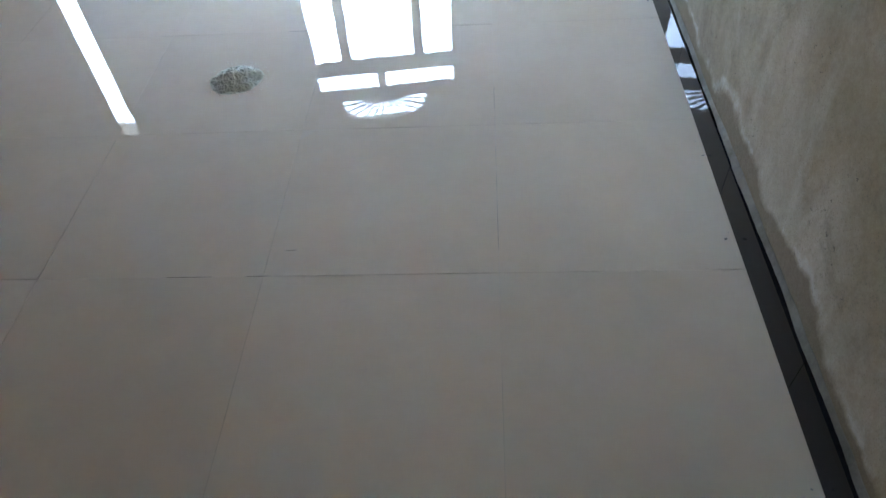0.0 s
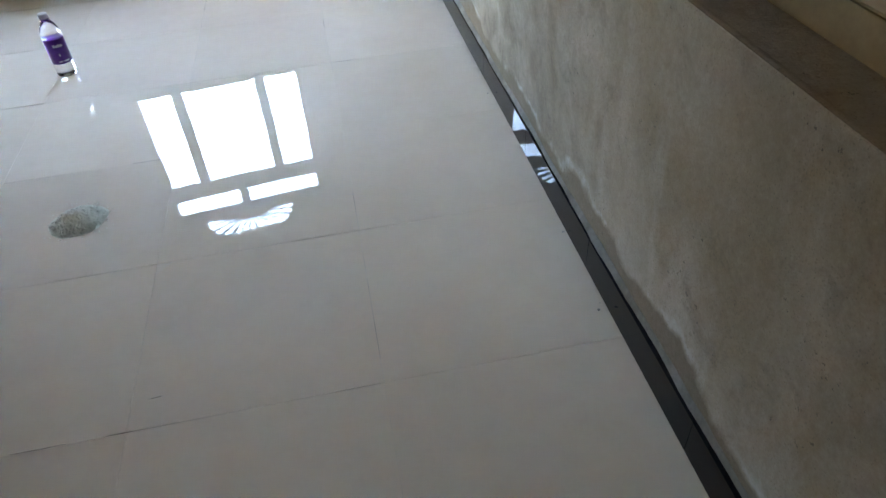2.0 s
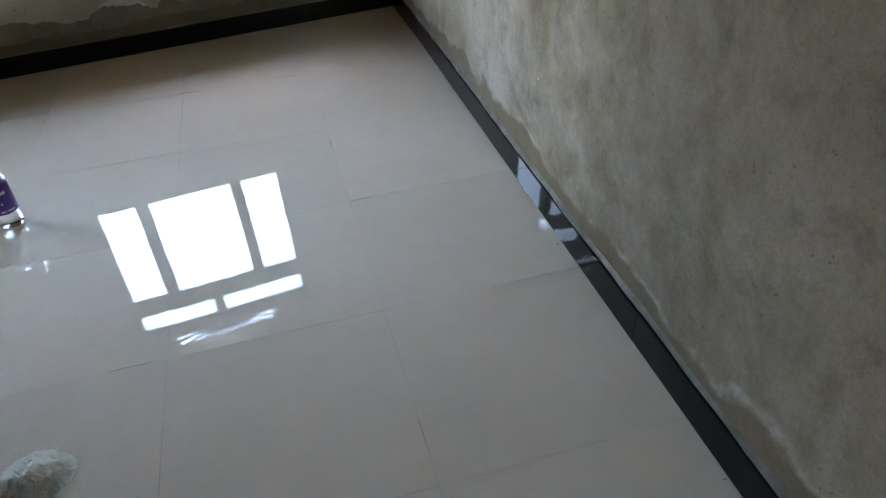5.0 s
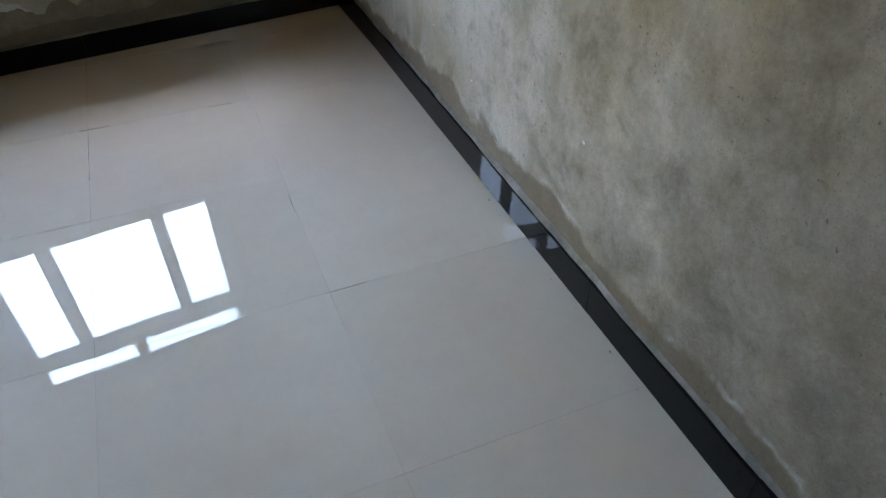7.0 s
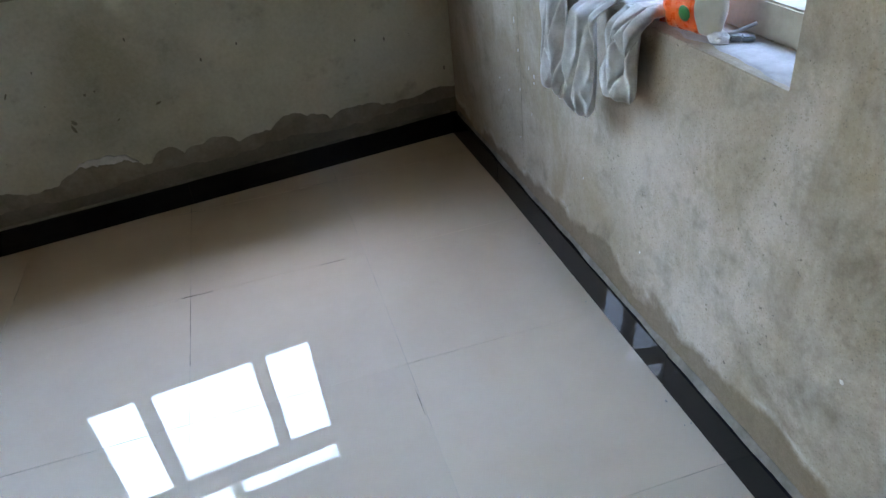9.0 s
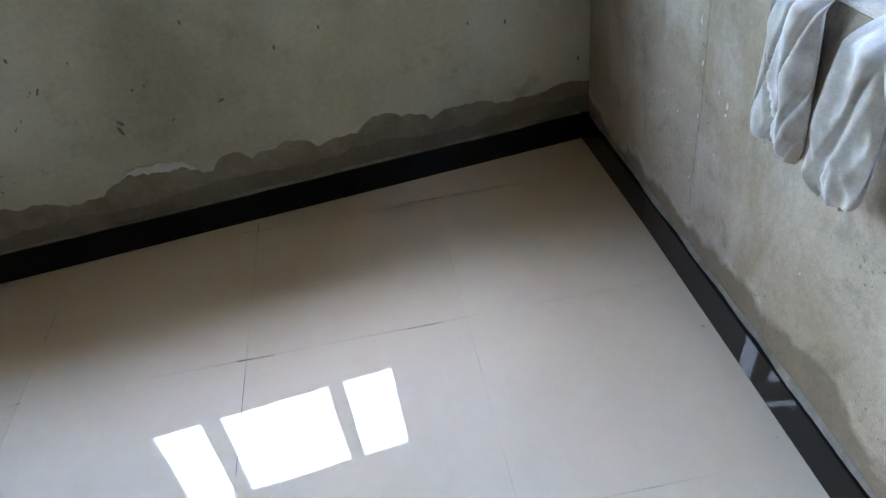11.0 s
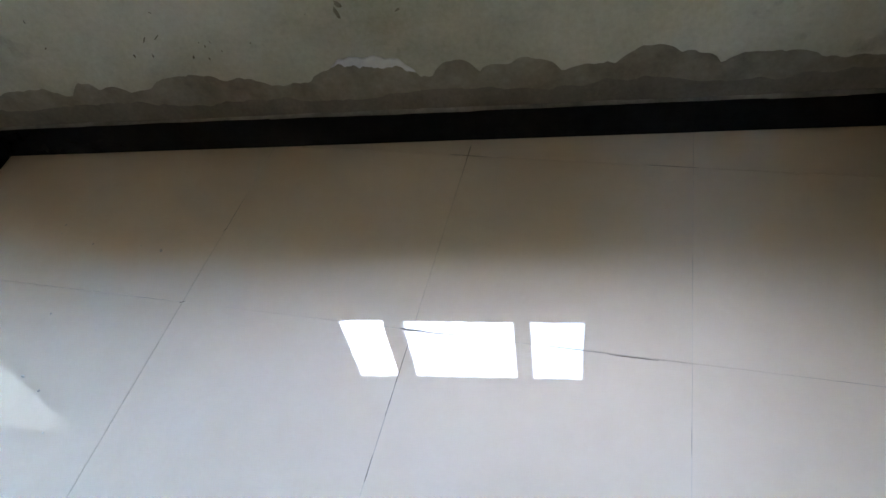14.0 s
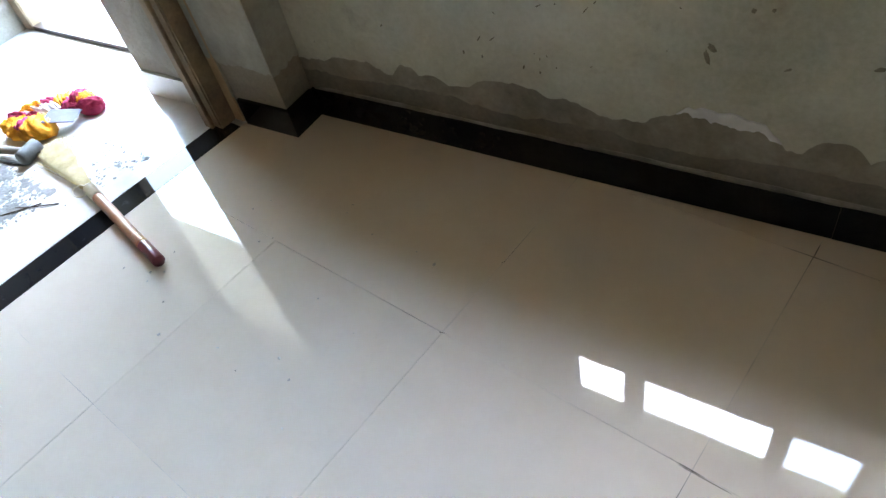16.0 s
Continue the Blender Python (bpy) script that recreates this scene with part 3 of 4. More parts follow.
wpart("window_sill", 0.845, 2.095, 0.884, 0.93)
wpart("frame_post", 0.845, 0.870, 0.93, 2.60)
wpart("frame_post", 2.03, 2.095, 0.93, 2.60)
wpart("mullion", 1.115, 1.187, 0.93, 1.83)
wpart("mullion", 1.72, 1.795, 0.93, 1.83)
wpart("transom", 0.870, 2.03, 1.83, 1.945)
wpart("mullion", 1.455, 1.52, 1.945, 2.11)
wpart("transom", 0.870, 2.03, 2.11, 2.203)

# board over the lights with a half-round fan cut out of it
FC, FR, FH, FZ = 1.495, 0.368, 0.248, 2.205
bm = bmesh.new()
cols = [(0.870, None)] + [(FC - FR * math.cos(math.pi * i / 20), FZ + FH * math.sin(math.pi * i / 20) ** 0.8) for i in range(21)] + [(2.03, None)]
for d in (-0.012, 0.012):
    row = [(bm.verts.new((1.46 - s, d, (z or FZ) - 0.87)), bm.verts.new((1.46 - s, d, 2.60 - 0.87))) for s, z in cols]
    for p, q in zip(row, row[1:]):
        bm.faces.new((p[0], q[0], q[1], p[1]))
part("fan_board", bm, FRAME_DARK, win)
for i in range(1, 13):
    a = math.pi * i / 13
    e = Vector((1.46 - (FC + FR * math.cos(a)), 0, FZ + FH * math.sin(a) - 0.87))
    c = Vector((1.46 - FC, 0, FZ - 0.87))
    ln = (e - c).length
    m = Matrix.Translation(c) @ (e - c).to_track_quat("X", "Z").to_matrix().to_4x4()
    part("fan_bar", boxed((0.02, -0.004, -0.0086), (ln + 0.01, 0.004, 0.0086), m), FRAME_DARK, win)
bm = lathe([(0.034, -0.008), (0.034, 0.008)], 20, Matrix.Translation((1.46 - FC, 0, FZ - 0.87)) @ Matrix.Rotation(radians(90), 4, "X"))
part("fan_hub", bm, FRAME_DARK, win)


# ---- windows in the east wall ----
def rail(parent, name, y0, y1, x0, x1, z0, z1, mat, label="", bev=0.004):
    return part(name, boxed((x0, y0, z0), (x1, y1, z1), None, bev), mat, parent, label)


wb = holder("window_2", pose(0.14, 4.45, 0.87), "open window with beige timber frame and dusty sill", "window", kind="structure")
rail(wb, "bottom_rail", -0.545, 0.545, 0.002, 0.055, 0.003, 0.075, FRAME_BEIGE)
rail(wb, "track", -0.545, 0.545, 0.055, 0.12, 0.003, 0.052, SILL_DUST, "white dusty sliding track")
rail(wb, "track", -0.545, 0.545, 0.085, 0.095, 0.052, 0.075, FRAME_BEIGE)
rail(wb, "frame_post", -0.547, -0.50, 0.03, 0.12, 0.078, 1.225, FRAME_BEIGE)
rail(wb, "frame_post", 0.50, 0.547, 0.002, 0.12, 0.078, 1.225, FRAME_BEIGE)
rail(wb, "top_rail", -0.545, 0.545, 0.002, 0.12, 1.17, 1.226, FRAME_BEIGE)
rail(wb, "mullion", -0.03, 0.03, 0.01, 0.06, 0.08, 0.50, FRAME_BEIGE)
rail(wb, "transom", -0.498, 0.498, 0.01, 0.06, 0.502, 0.56, FRAME_BEIGE)
rail(wb, "upper_shutter", -0.498, 0.498, 0.02, 0.045, 0.562, 1.168, FRAME_DARK, "closed dark timber upper shutter")
bm = bmesh.new()
prev = None
for i in range(111):
    y = 3.912 + 1.07 * i / 110
    x = 0.034 + 0.028 * noise.noise(Vector((y * 5.5, 3.3, 0))) + 0.012 * noise.noise(Vector((y * 21, 1.3, 0))) + 0.03 * max(0.0, (y - 4.1) / 0.9)
    row = [bm.verts.new((a, y, z)) for a, z in ((x, 0.8702), (x + 0.006, 0.8722), (0.09, 0.8735 + 0.0008 * noise.noise(Vector((y * 30, 8, 0)))), (0.139, 0.8732))]
    if prev:
        for j in range(3):
            bm.faces.new((prev[j], row[j], row[j + 1], prev[j + 1]))
    prev = row
thing("sill_dust", bm, SILL_DUST, "white dust lying on the window sill", "dust", "structure")

# worn rounded edges of the plaster sills
def sill_edge(y0, y1, z, seed):
    bm = bmesh.new()
    n = int((y1 - y0) / 0.008)
    prev = None
    for i in range(n + 1):
        y = y0 + (y1 - y0) * i / n
        k = 0.005 + 0.0025 * noise.noise(Vector((y * 11, seed, 0))) + 0.0018 * noise.noise(Vector((y * 55, seed, 4)))
        k *= min(1.0, (y - y0) / 0.03, (y1 - y) / 0.03)
        grow = 0.02 + 0.98 * min(1.0, (y - y0) / 0.03, (y1 - y) / 0.03)
        row = [bm.verts.new((0.012 + a * (0.013 if a > 0.5 else 0.013 * grow), y, z + c * 0.016)) for a, c in ((1.6, 0.02), (1.0, 0.12 + 8 * k), (0.2, 0.10 + 9 * k), (-0.02 - 24 * k, -0.25), (-0.02 - 20 * k, -0.9), (0.05, -2.2))]
        if prev:
            for j in range(5):
                bm.faces.new((prev[j], row[j], row[j + 1], prev[j + 1]))
        prev = row
    thing("sill_edge", bm, PLASTER_EAST, "worn rounded plaster edge of the window sill", "sill", "structure", smooth=True)


sill_edge(3.902, 4.998, 0.868, 2.0)
sill_edge(1.002, 2.203, 0.841, 7.0)

wa = holder("window_3", pose(0.12, 1.60, 0.843), "half-shuttered window with ochre timber bottom rail", "window", kind="structure")
rail(wa, "bottom_rail", -0.605, 0.60, 0.002, 0.05, 0.003, 0.075, FRAME_OCHRE, "worn ochre timber rail")
rail(wa, "track", -0.605, 0.60, 0.05, 0.10, 0.003, 0.06, SILL_DUST, "pale dusty track")
rail(wa, "frame_post", 0.55, 0.603, 0.0, 0.10, 0.078, 1.24, FRAME_DARK)
rail(wa, "frame_post", -0.605, -0.55, 0.0, 0.10, 0.078, 1.24, FRAME_DARK)
rail(wa, "top_rail", -0.549, 0.549, 0.0, 0.10, 1.18, 1.243, FRAME_DARK)
sh = rail(wa, "shutter", -0.549, 0.549, 0.055, 0.085, 0.12, 1.178, FRAME_DARK, "closed dark brown timber upper shutter")
for y0, y1, z0, z1 in ((-0.549, -0.48, 0.12, 1.178), (0.48, 0.549, 0.12, 1.178), (-0.478, 0.478, 0.12, 0.20), (-0.478, 0.478, 1.10, 1.178), (-0.478, 0.478, 0.76, 0.83)):
    part("shutter_rail", boxed((0.041, y0, z0), (0.054, y1, z1), None, 0.002), FRAME_OCHRE, sh)


# ---- crack and flakes in the east plaster ----
CRACK = surface("crack_shadow", (0.13, 0.115, 0.09), (0.26, 0.235, 0.195), 20.0, 120.0, 0.95, 0.05, 0.0)
FLAKE = surface("lime_flake", (0.60, 0.59, 0.56), (0.78, 0.77, 0.74), 30.0, 160.0, 0.9, 0.05, 0.4, 0.001)
bm = bmesh.new()
prev = None
for i in range(91):
    z = 0.22 + 0.62 * i / 90
    y = 5.082 + 0.03 * max(0.0, (z - 0.45) / 0.4) ** 1.5 + 0.006 * noise.noise(Vector((z * 11, 2.2, 0))) + 0.0025 * noise.noise(Vector((z * 60, 4.2, 0)))
    w = max(0.0002, 0.0008 + 0.0012 * noise.noise(Vector((z * 17, 9.1, 0))))
    row = [bm.verts.new((x, y + d, z)) for x, d in ((0.0119, -w), (0.0113, -w * 0.4), (0.0113, w * 0.4), (0.0119, w))]
    if prev:
        for j in range(3):
            bm.faces.new((prev[j], row[j], row[j + 1], prev[j + 1]))
    prev = row
thing("wall_crack", bm, CRACK, "thin crooked crack running down the plaster", "crack", "structure")


def flake(y, z, long, wide, lean):
    bm = bmesh.new()
    n = 12
    ca, sa = math.cos(radians(lean)), math.sin(radians(lean))
    ring = []
    for i in range(n):
        a = 2 * math.pi * i / n
        k = 1 + 0.5 * noise.noise(Vector((math.cos(a) * 1.9 + y * 13, math.sin(a) * 1.9, z * 11)))
        u, v = wide * k * math.cos(a), long * k * math.sin(a)
        ring.append((y + u * ca - v * sa, z + u * sa + v * ca))
    rim = [bm.verts.new((0.0119, a, b)) for a, b in ring]
    top = [bm.verts.new((0.0106, y + (a - y) * 0.8, z + (b - z) * 0.8)) for a, b in ring]
    bm.faces.new(top)
    for i in range(n):
        bm.faces.new((rim[i], rim[(i + 1) % n], top[(i + 1) % n], top[i]))
    thing("lime_flake", bm, FLAKE, "small pale lime flake stuck to the plaster", "flake", "structure", "lime flakes on the plaster")


for y, z, long, wide, lean in ((5.286, 0.449, 0.004, 0.003, 0), (5.199, 0.432, 0.005, 0.002, 10), (5.012, 0.566, 0.007, 0.0025, 8), (4.970, 0.552, 0.009, 0.004, 0), (4.972, 0.530, 0.005, 0.003, 20),
                               (4.996, 0.415, 0.005, 0.0018, 12), (5.100, 0.293, 0.004, 0.0025, 0), (5.128, 0.690, 0.010, 0.003, 5), (5.100, 0.600, 0.007, 0.0025, 8), (5.092, 0.470, 0.007, 0.0022, 12),
                               (3.655, 0.433, 0.004, 0.005, 30), (4.30, 0.30, 0.004, 0.002, 0), (4.62, 0.36, 0.003, 0.002, 0)):
    flake(y, z, long, wide, lean)


# ---- door frame in the west wall ----
df = holder("door_1", pose(-3.0, 4.84, 0), "weathered bare timber door frame with no leaf", "door frame", kind="structure")
for y0, y1 in ((-0.478, -0.40), (0.476, 0.541)):
    p = part("door_post", boxed((-0.050, y0, 0.002), (0.026, y1, 2.05), None, 0.006), DOOR_WOOD, df)
    s = 1 if y0 < 0 else -1
    e = y1 if s > 0 else y0
    part("rebate", boxed((-0.052, min(e, e + s * 0.014), 0.002), (-0.012, max(e, e + s * 0.014), 2.05), None, 0.003), DOOR_WOOD, p)
part("door_head", boxed((-0.050, -0.478, 2.052), (0.026, 0.541, 2.118), None, 0.006), DOOR_WOOD, df)
df2 = holder("door_2", north_frame(4.145, 0.1), "weathered timber frame of the outer doorway", "door frame", kind="structure")
for x0, x1 in ((-0.452, -0.38),):
    part("door_post", boxed((x0, -0.02, 0.003), (x1, 0.038, 2.20), None, 0.005), DOOR_WOOD, df2)
part("door_head", boxed((-0.452, -0.02, 2.202), (0.65, 0.038, 2.268), None, 0.005), DOOR_WOOD, df2)


# ---- things ----
def bottle():
    k, q = 1.27, 1.075  # girth and height
    at = pose(-1.765, 4.128, 0.0, 0, 0, 25) @ Matrix.Diagonal((k, k, q, 1))
    b = holder("water_bottle", at, "clear plastic water bottle with purple label and white cap", "bottle")
    prof = [(0.012, 0.004), (0.026, 0.0), (0.031, 0.004), (0.0335, 0.014), (0.0335, 0.05)]
    prof += [(0.0335, 0.055), (0.0328, 0.058), (0.0328, 0.158), (0.0335, 0.162), (0.0335, 0.170), (0.031, 0.188), (0.025, 0.208), (0.018, 0.222), (0.0135, 0.230), (0.0128, 0.240), (0.0128, 0.246)]
    part("bottle_body", lathe(prof, 48), PET, b, "", True)
    part("label", lathe([(0.0331, 0.058), (0.0336, 0.0585), (0.0336, 0.157), (0.0331, 0.158)], 48), PURPLE, b, "purple printed paper label", True)
    part("cap", lathe([(0.0150, 0.236), (0.0155, 0.238), (0.0155, 0.253), (0.0142, 0.2555), (0.006, 0.256)], 32), CAP, b, "white screw cap", True)
    part("cap_ring", lathe([(0.0148, 0.2325), (0.0152, 0.2335), (0.0152, 0.2350), (0.0148, 0.2355)], 32), GRANITE, b, "dark ring under the cap", True)

    def band(a0, a1, z0, z1):
        bm = bmesh.new()
        n = max(2, int((a1 - a0) / 6))
        prev = None
        for i in range(n + 1):
            a = radians(a0 + (a1 - a0) * i / n)
            c, s = math.cos(a), math.sin(a)
            col = [bm.verts.new((0.0339 * c, 0.0339 * s, z)) for z in (z0, z1)] + [bm.verts.new((0.0335 * c, 0.0335 * s, z)) for z in (z1, z0)]
            if prev:
                for j in range(4):
                    bm.faces.new((prev[j], col[j], col[(j + 1) % 4], prev[(j + 1) % 4]))
            prev = col
        return bm

    for a0 in (-115, 5, 125):
        for da0, da1, z0, z1 in ((0, 12, 0.128, 0.139), (14, 24, 0.127, 0.136), (26, 36, 0.127, 0.139), (38, 52, 0.127, 0.136)):
            part("label_bar", band(a0 + da0, a0 + da1, z0, z1), LABEL_WHITE, b)
        part("label_bar", band(a0, a0 + 22, 0.066, 0.071), LABEL_WHITE, b)
        part("label_bar", band(a0 + 30, a0 + 60, 0.066, 0.071), LABEL_WHITE, b)
        part("label_bar", band(a0 + 16, a0 + 22, 0.092, 0.10), LABEL_WHITE, b)
    return b


bottle()


def powder_heap():
    bm = bmesh.new()
    rings, seg = 44, 120
    grid = []
    for i in range(rings + 1):
        t = i / rings
        row = []
        for j in range(seg):
            a = 2 * math.pi * j / seg
            ca, sa = math.cos(a), math.sin(a)
            out = 1 + 0.10 * noise.noise(Vector((ca * 1.3, sa * 1.3, 2))) + 0.05 * noise.noise(Vector((ca * 5, sa * 5, 9)))
            x, y = 0.092 * t * out * ca, 0.086 * t * out * sa
            h = 0.036 * max(0.0, 1 - t ** 1.1) ** 1.15
            h += (0.010 * noise.noise(Vector((x * 50, y * 50, 1))) + 0.007 * noise.noise(Vector((x * 120, y * 120, 4))) + 0.003 * noise.noise(Vector((x * 260, y * 260, 8)))) * (1 - t) ** 0.35
            row.append(bm.verts.new((x, y, max(0.0005, h) if i < rings else 0.0003)))
        grid.append(row)
    for a, b in zip(grid, grid[1:]):
        for j in range(seg):
            bm.faces.new((a[j], a[(j + 1) % seg], b[(j + 1) % seg], b[j]))
    bmesh.ops.remove_doubles(bm, verts=bm.verts, dist=0.00005)
    ob = thing("cement_powder", bm, POWDER, "small heap of pale greenish cement powder on tiles", "powder", at=pose(-1.487, 2.945, 0.001))
    # loose grains round the heap
    rnd = random.Random(4)
    bm = bmesh.new()
    for _ in range(70):
        a, r = rnd.uniform(0, 2 * math.pi), 0.085 + abs(rnd.gauss(0, 0.018))
        g = rnd.uniform(0.0006, 0.0016)
        m = pose(r * math.cos(a), r * math.sin(a), g * 0.4 - 0.0003, rnd.uniform(0, 90), rnd.uniform(0, 90), rnd.uniform(0, 90))
        box(bm, (-g, -g, -g * 0.6), (g, g, g * 0.6), m)
    tagged(part("loose_grains", bm, POWDER, ob), kind="stuff")


powder_heap()


def tube(points, radius, seg=14, squash=1.0):
    """A rounded bar along points; radius: number or a function of 0..1."""
    bm = bmesh.new()
    rings = []
    n = len(points)
    for i, p in enumerate(points):
        p = Vector(p)
        t = (Vector(points[min(i + 1, n - 1)]) - Vector(points[max(i - 1, 0)])).normalized()
        side = t.cross(Vector((0, 0, 1)))
        side = side.normalized() if side.length > 1e-4 else Vector((1, 0, 0))
        up = side.cross(t).normalized()
        r = radius(i / (n - 1)) if callable(radius) else radius
        rings.append([bm.verts.new(p + side * r * math.cos(2 * math.pi * j / seg) + up * r * squash * math.sin(2 * math.pi * j / seg)) for j in range(seg)])
    for a, b in zip(rings, rings[1:]):
        for j in range(seg):
            bm.faces.new((a[j], a[(j + 1) % seg], b[(j + 1) % seg], b[j]))
    bm.faces.new(rings[0][::-1])
    bm.faces.new(rings[-1])
    return bm


def broom():
    tip, neck, tail = Vector((-2.632, 4.822, 0)), Vector((-3.125, 4.894, 0)), Vector((-3.52, 4.944, 0))
    ang = math.degrees(math.atan2((tail - tip).y, (tail - tip).x))
    ob = holder("hand_broom", pose(tip.x, tip.y, 0.0, 0, 0, ang), "straw hand broom with orange handle and maroon end", "broom")
    n = (neck - tip).length
    part("grip", tube([(0, 0, 0.0186), (0.004, 0, 0.0186), (0.05, 0, 0.0186), (0.098, 0, 0.0186), (0.102, 0, 0.0186)], lambda t: 0.0162 if t < 0.1 else 0.0184, 20), BROOM_GRIP, ob, "maroon plastic end", True)
    part("handle", tube([(0.1022 + (n - 0.115) * i / 14, 0, 0.0182) for i in range(15)], lambda t: 0.0168 + 0.0012 * t, 20), BROOM_WOOD, ob, "orange turned handle", True)
    for k in range(5):
        x = 0.112 + k * 0.009
        part("wire_wrap", tube([(x + 0.0005, 0, 0.0186), (x + 0.0045, 0, 0.0186)], 0.0180, 20), WRAP, ob, "pale wire wrap", True)
    for k in range(7):
        x = n - 0.06 + k * 0.0105
        part("twine", tube([(x, 0, 0.0215), (x + 0.004, 0, 0.0215), (x + 0.0095, 0, 0.0215)], lambda t: 0.0172 + 0.0028 * math.sin(math.pi * t), 18), TWINE, ob, "pale twine binding", True)
    rnd = random.Random(7)
    bm = bmesh.new()
    for _ in range(900):
        y0, z0 = rnd.uniform(-0.013, 0.013), rnd.uniform(0.006, 0.03)
        spread = rnd.gauss(0, 0.019) + 0.012 * (y0 / 0.013) + (rnd.uniform(-0.05, 0.05) if rnd.random() < 0.06 else 0.0)
        ln = rnd.uniform(0.30, 0.43)
        pts = []
        for i in range(5):
            t = i / 4
            pts.append(Vector((n - 0.01 + ln * t, y0 + spread * t ** 1.4 + 0.01 * t * noise.noise(Vector((y0 * 90, t * 2, z0 * 90))), max(0.002, z0 * (1 - 0.35 * t)))))
        w = 0.0013
        last = None
        for p in pts:
            cur = [bm.verts.new(p + Vector((0, w * math.cos(a), w * math.sin(a)))) for a in (0.5, 2.6, 4.7)]
            if last:
                for j in range(3):
                    bm.faces.new((last[j], last[(j + 1) % 3], cur[(j + 1) % 3], cur[j]))
            last = cur
    part("bristles", bm, STRAW, ob, "spread straw bristles")
    loop = [(n + 0.01 + 0.035 * math.cos(a), 0.028 + 0.022 * math.sin(a), 0.03) for a in [2 * math.pi * i / 24 for i in range(25)]]
    part("twine_loop", tube(loop, 0.0022, 8), TWINE, ob, "loose loop of twine", True)


broom()


def mallet():
    ob = holder("mallet", pose(-3.535, 4.885, 0.0, 0, 0, 200), "grey rubber mallet with dusty wooden handle", "mallet")
    m = Matrix.Translation((0, 0, 0.028)) @ Matrix.Rotation(radians(90), 4, "X")
    part("head", lathe([(0.022, -0.043), (0.027, -0.039), (0.028, -0.025), (0.028, 0.025), (0.027, 0.039), (0.022, 0.043)], 28, m), TOOL_GREY, ob, "grey rubber head", True)
    part("handle", tube([(0.026, 0, 0.028), (0.10, 0, 0.027), (0.20, 0, 0.022), (0.34, 0, 0.017)], lambda t: 0.013 + 0.004 * t, 16), TOOL_WOOD, ob, "dusty wooden handle", True)
    second = holder("chisel", pose(-3.585, 4.83, 0.0, 0, 0, 196), "dusty chisel lying beside the mallet", "chisel")
    part("blade", tube([(-0.06, 0, 0.006), (0.0, 0, 0.008), (0.12, 0, 0.010)], lambda t: 0.004 + 0.006 * t, 10, 0.6), TOOL_GREY, second, "grey steel blade", True)
    part("handle", tube([(0.121, 0, 0.012), (0.16, 0, 0.014), (0.30, 0, 0.014)], 0.013, 14), TOOL_WOOD, second, "", True)


mallet()


def crumple(cx, cy, rx, ry, h, seed, material, name, parent, turn=0.0):
    """One gathered fold of cloth lying on the floor."""
    bm = bmesh.new()
    bmesh.ops.create_icosphere(bm, subdivisions=5, radius=1.0)
    for v in bm.verts:
        p = v.co.copy()
        fold = Vector((p.x * 0.8, p.y * 3.4, p.z * 2.6))
        f = 0.30 * noise.noise(p * 1.3 + Vector((seed, 0, 0))) + 0.26 * (0.5 - abs(noise.noise(fold + Vector((0, seed, 0))))) + 0.10 * (0.5 - abs(noise.noise(fold * 2.1 + Vector((0, 0, seed)))))
        p *= 1 + f
        v.co = Vector((p.x * rx, p.y * ry, max(0.002, (p.z * 0.8 + 0.45) * h)))
    bmesh.ops.transform(bm, matrix=pose(cx, cy, 0, 0, 0, turn), verts=bm.verts)
    return part(name, bm, material, parent, "", True)


def swag(parent, start, end, turn0, lift, r, seed, material, ring=1.0):
    """One twisted length of cloth lying along a ring, with gathered ridges running round it."""
    bm = bmesh.new()
    n, seg = 46, 40
    rings = []
    for i in range(n + 1):
        t = i / n
        a = radians(start + (end - start) * t)
        c = Vector((0.145 * ring * math.cos(a), 0.090 * ring * math.sin(a), 0))
        out = Vector((math.cos(a), math.sin(a), 0))
        k = r * (0.55 + 0.45 * math.sin(math.pi * t) ** 0.5) * (1 + 0.25 * noise.noise(Vector((t * 3, seed, 0))))
        row = []
        for j in range(seg):
            b = 2 * math.pi * j / seg
            f = 1 + 0.34 * (0.5 - abs(noise.noise(Vector((math.cos(b + t * turn0) * 2.2, math.sin(b + t * turn0) * 2.2, t * 1.5 + seed))))) * 2 - 0.17
            f += 0.16 * noise.noise(Vector((math.cos(b) * 4, math.sin(b) * 4, t * 9 + seed)))
            p = c + out * (k * 1.15 * f * math.cos(b)) + Vector((0, 0, max(0.0015, lift + k * 0.75 * f * (0.72 + math.sin(b)))))
            row.append(bm.verts.new(p))
        rings.append(row)
    for p, q in zip(rings, rings[1:]):
        for j in range(seg):
            bm.faces.new((p[j], p[(j + 1) % seg], q[(j + 1) % seg], q[j]))
    bm.faces.new(rings[0][::-1])
    bm.faces.new(rings[-1])
    part("cloth_fold", bm, material, parent, "", True)


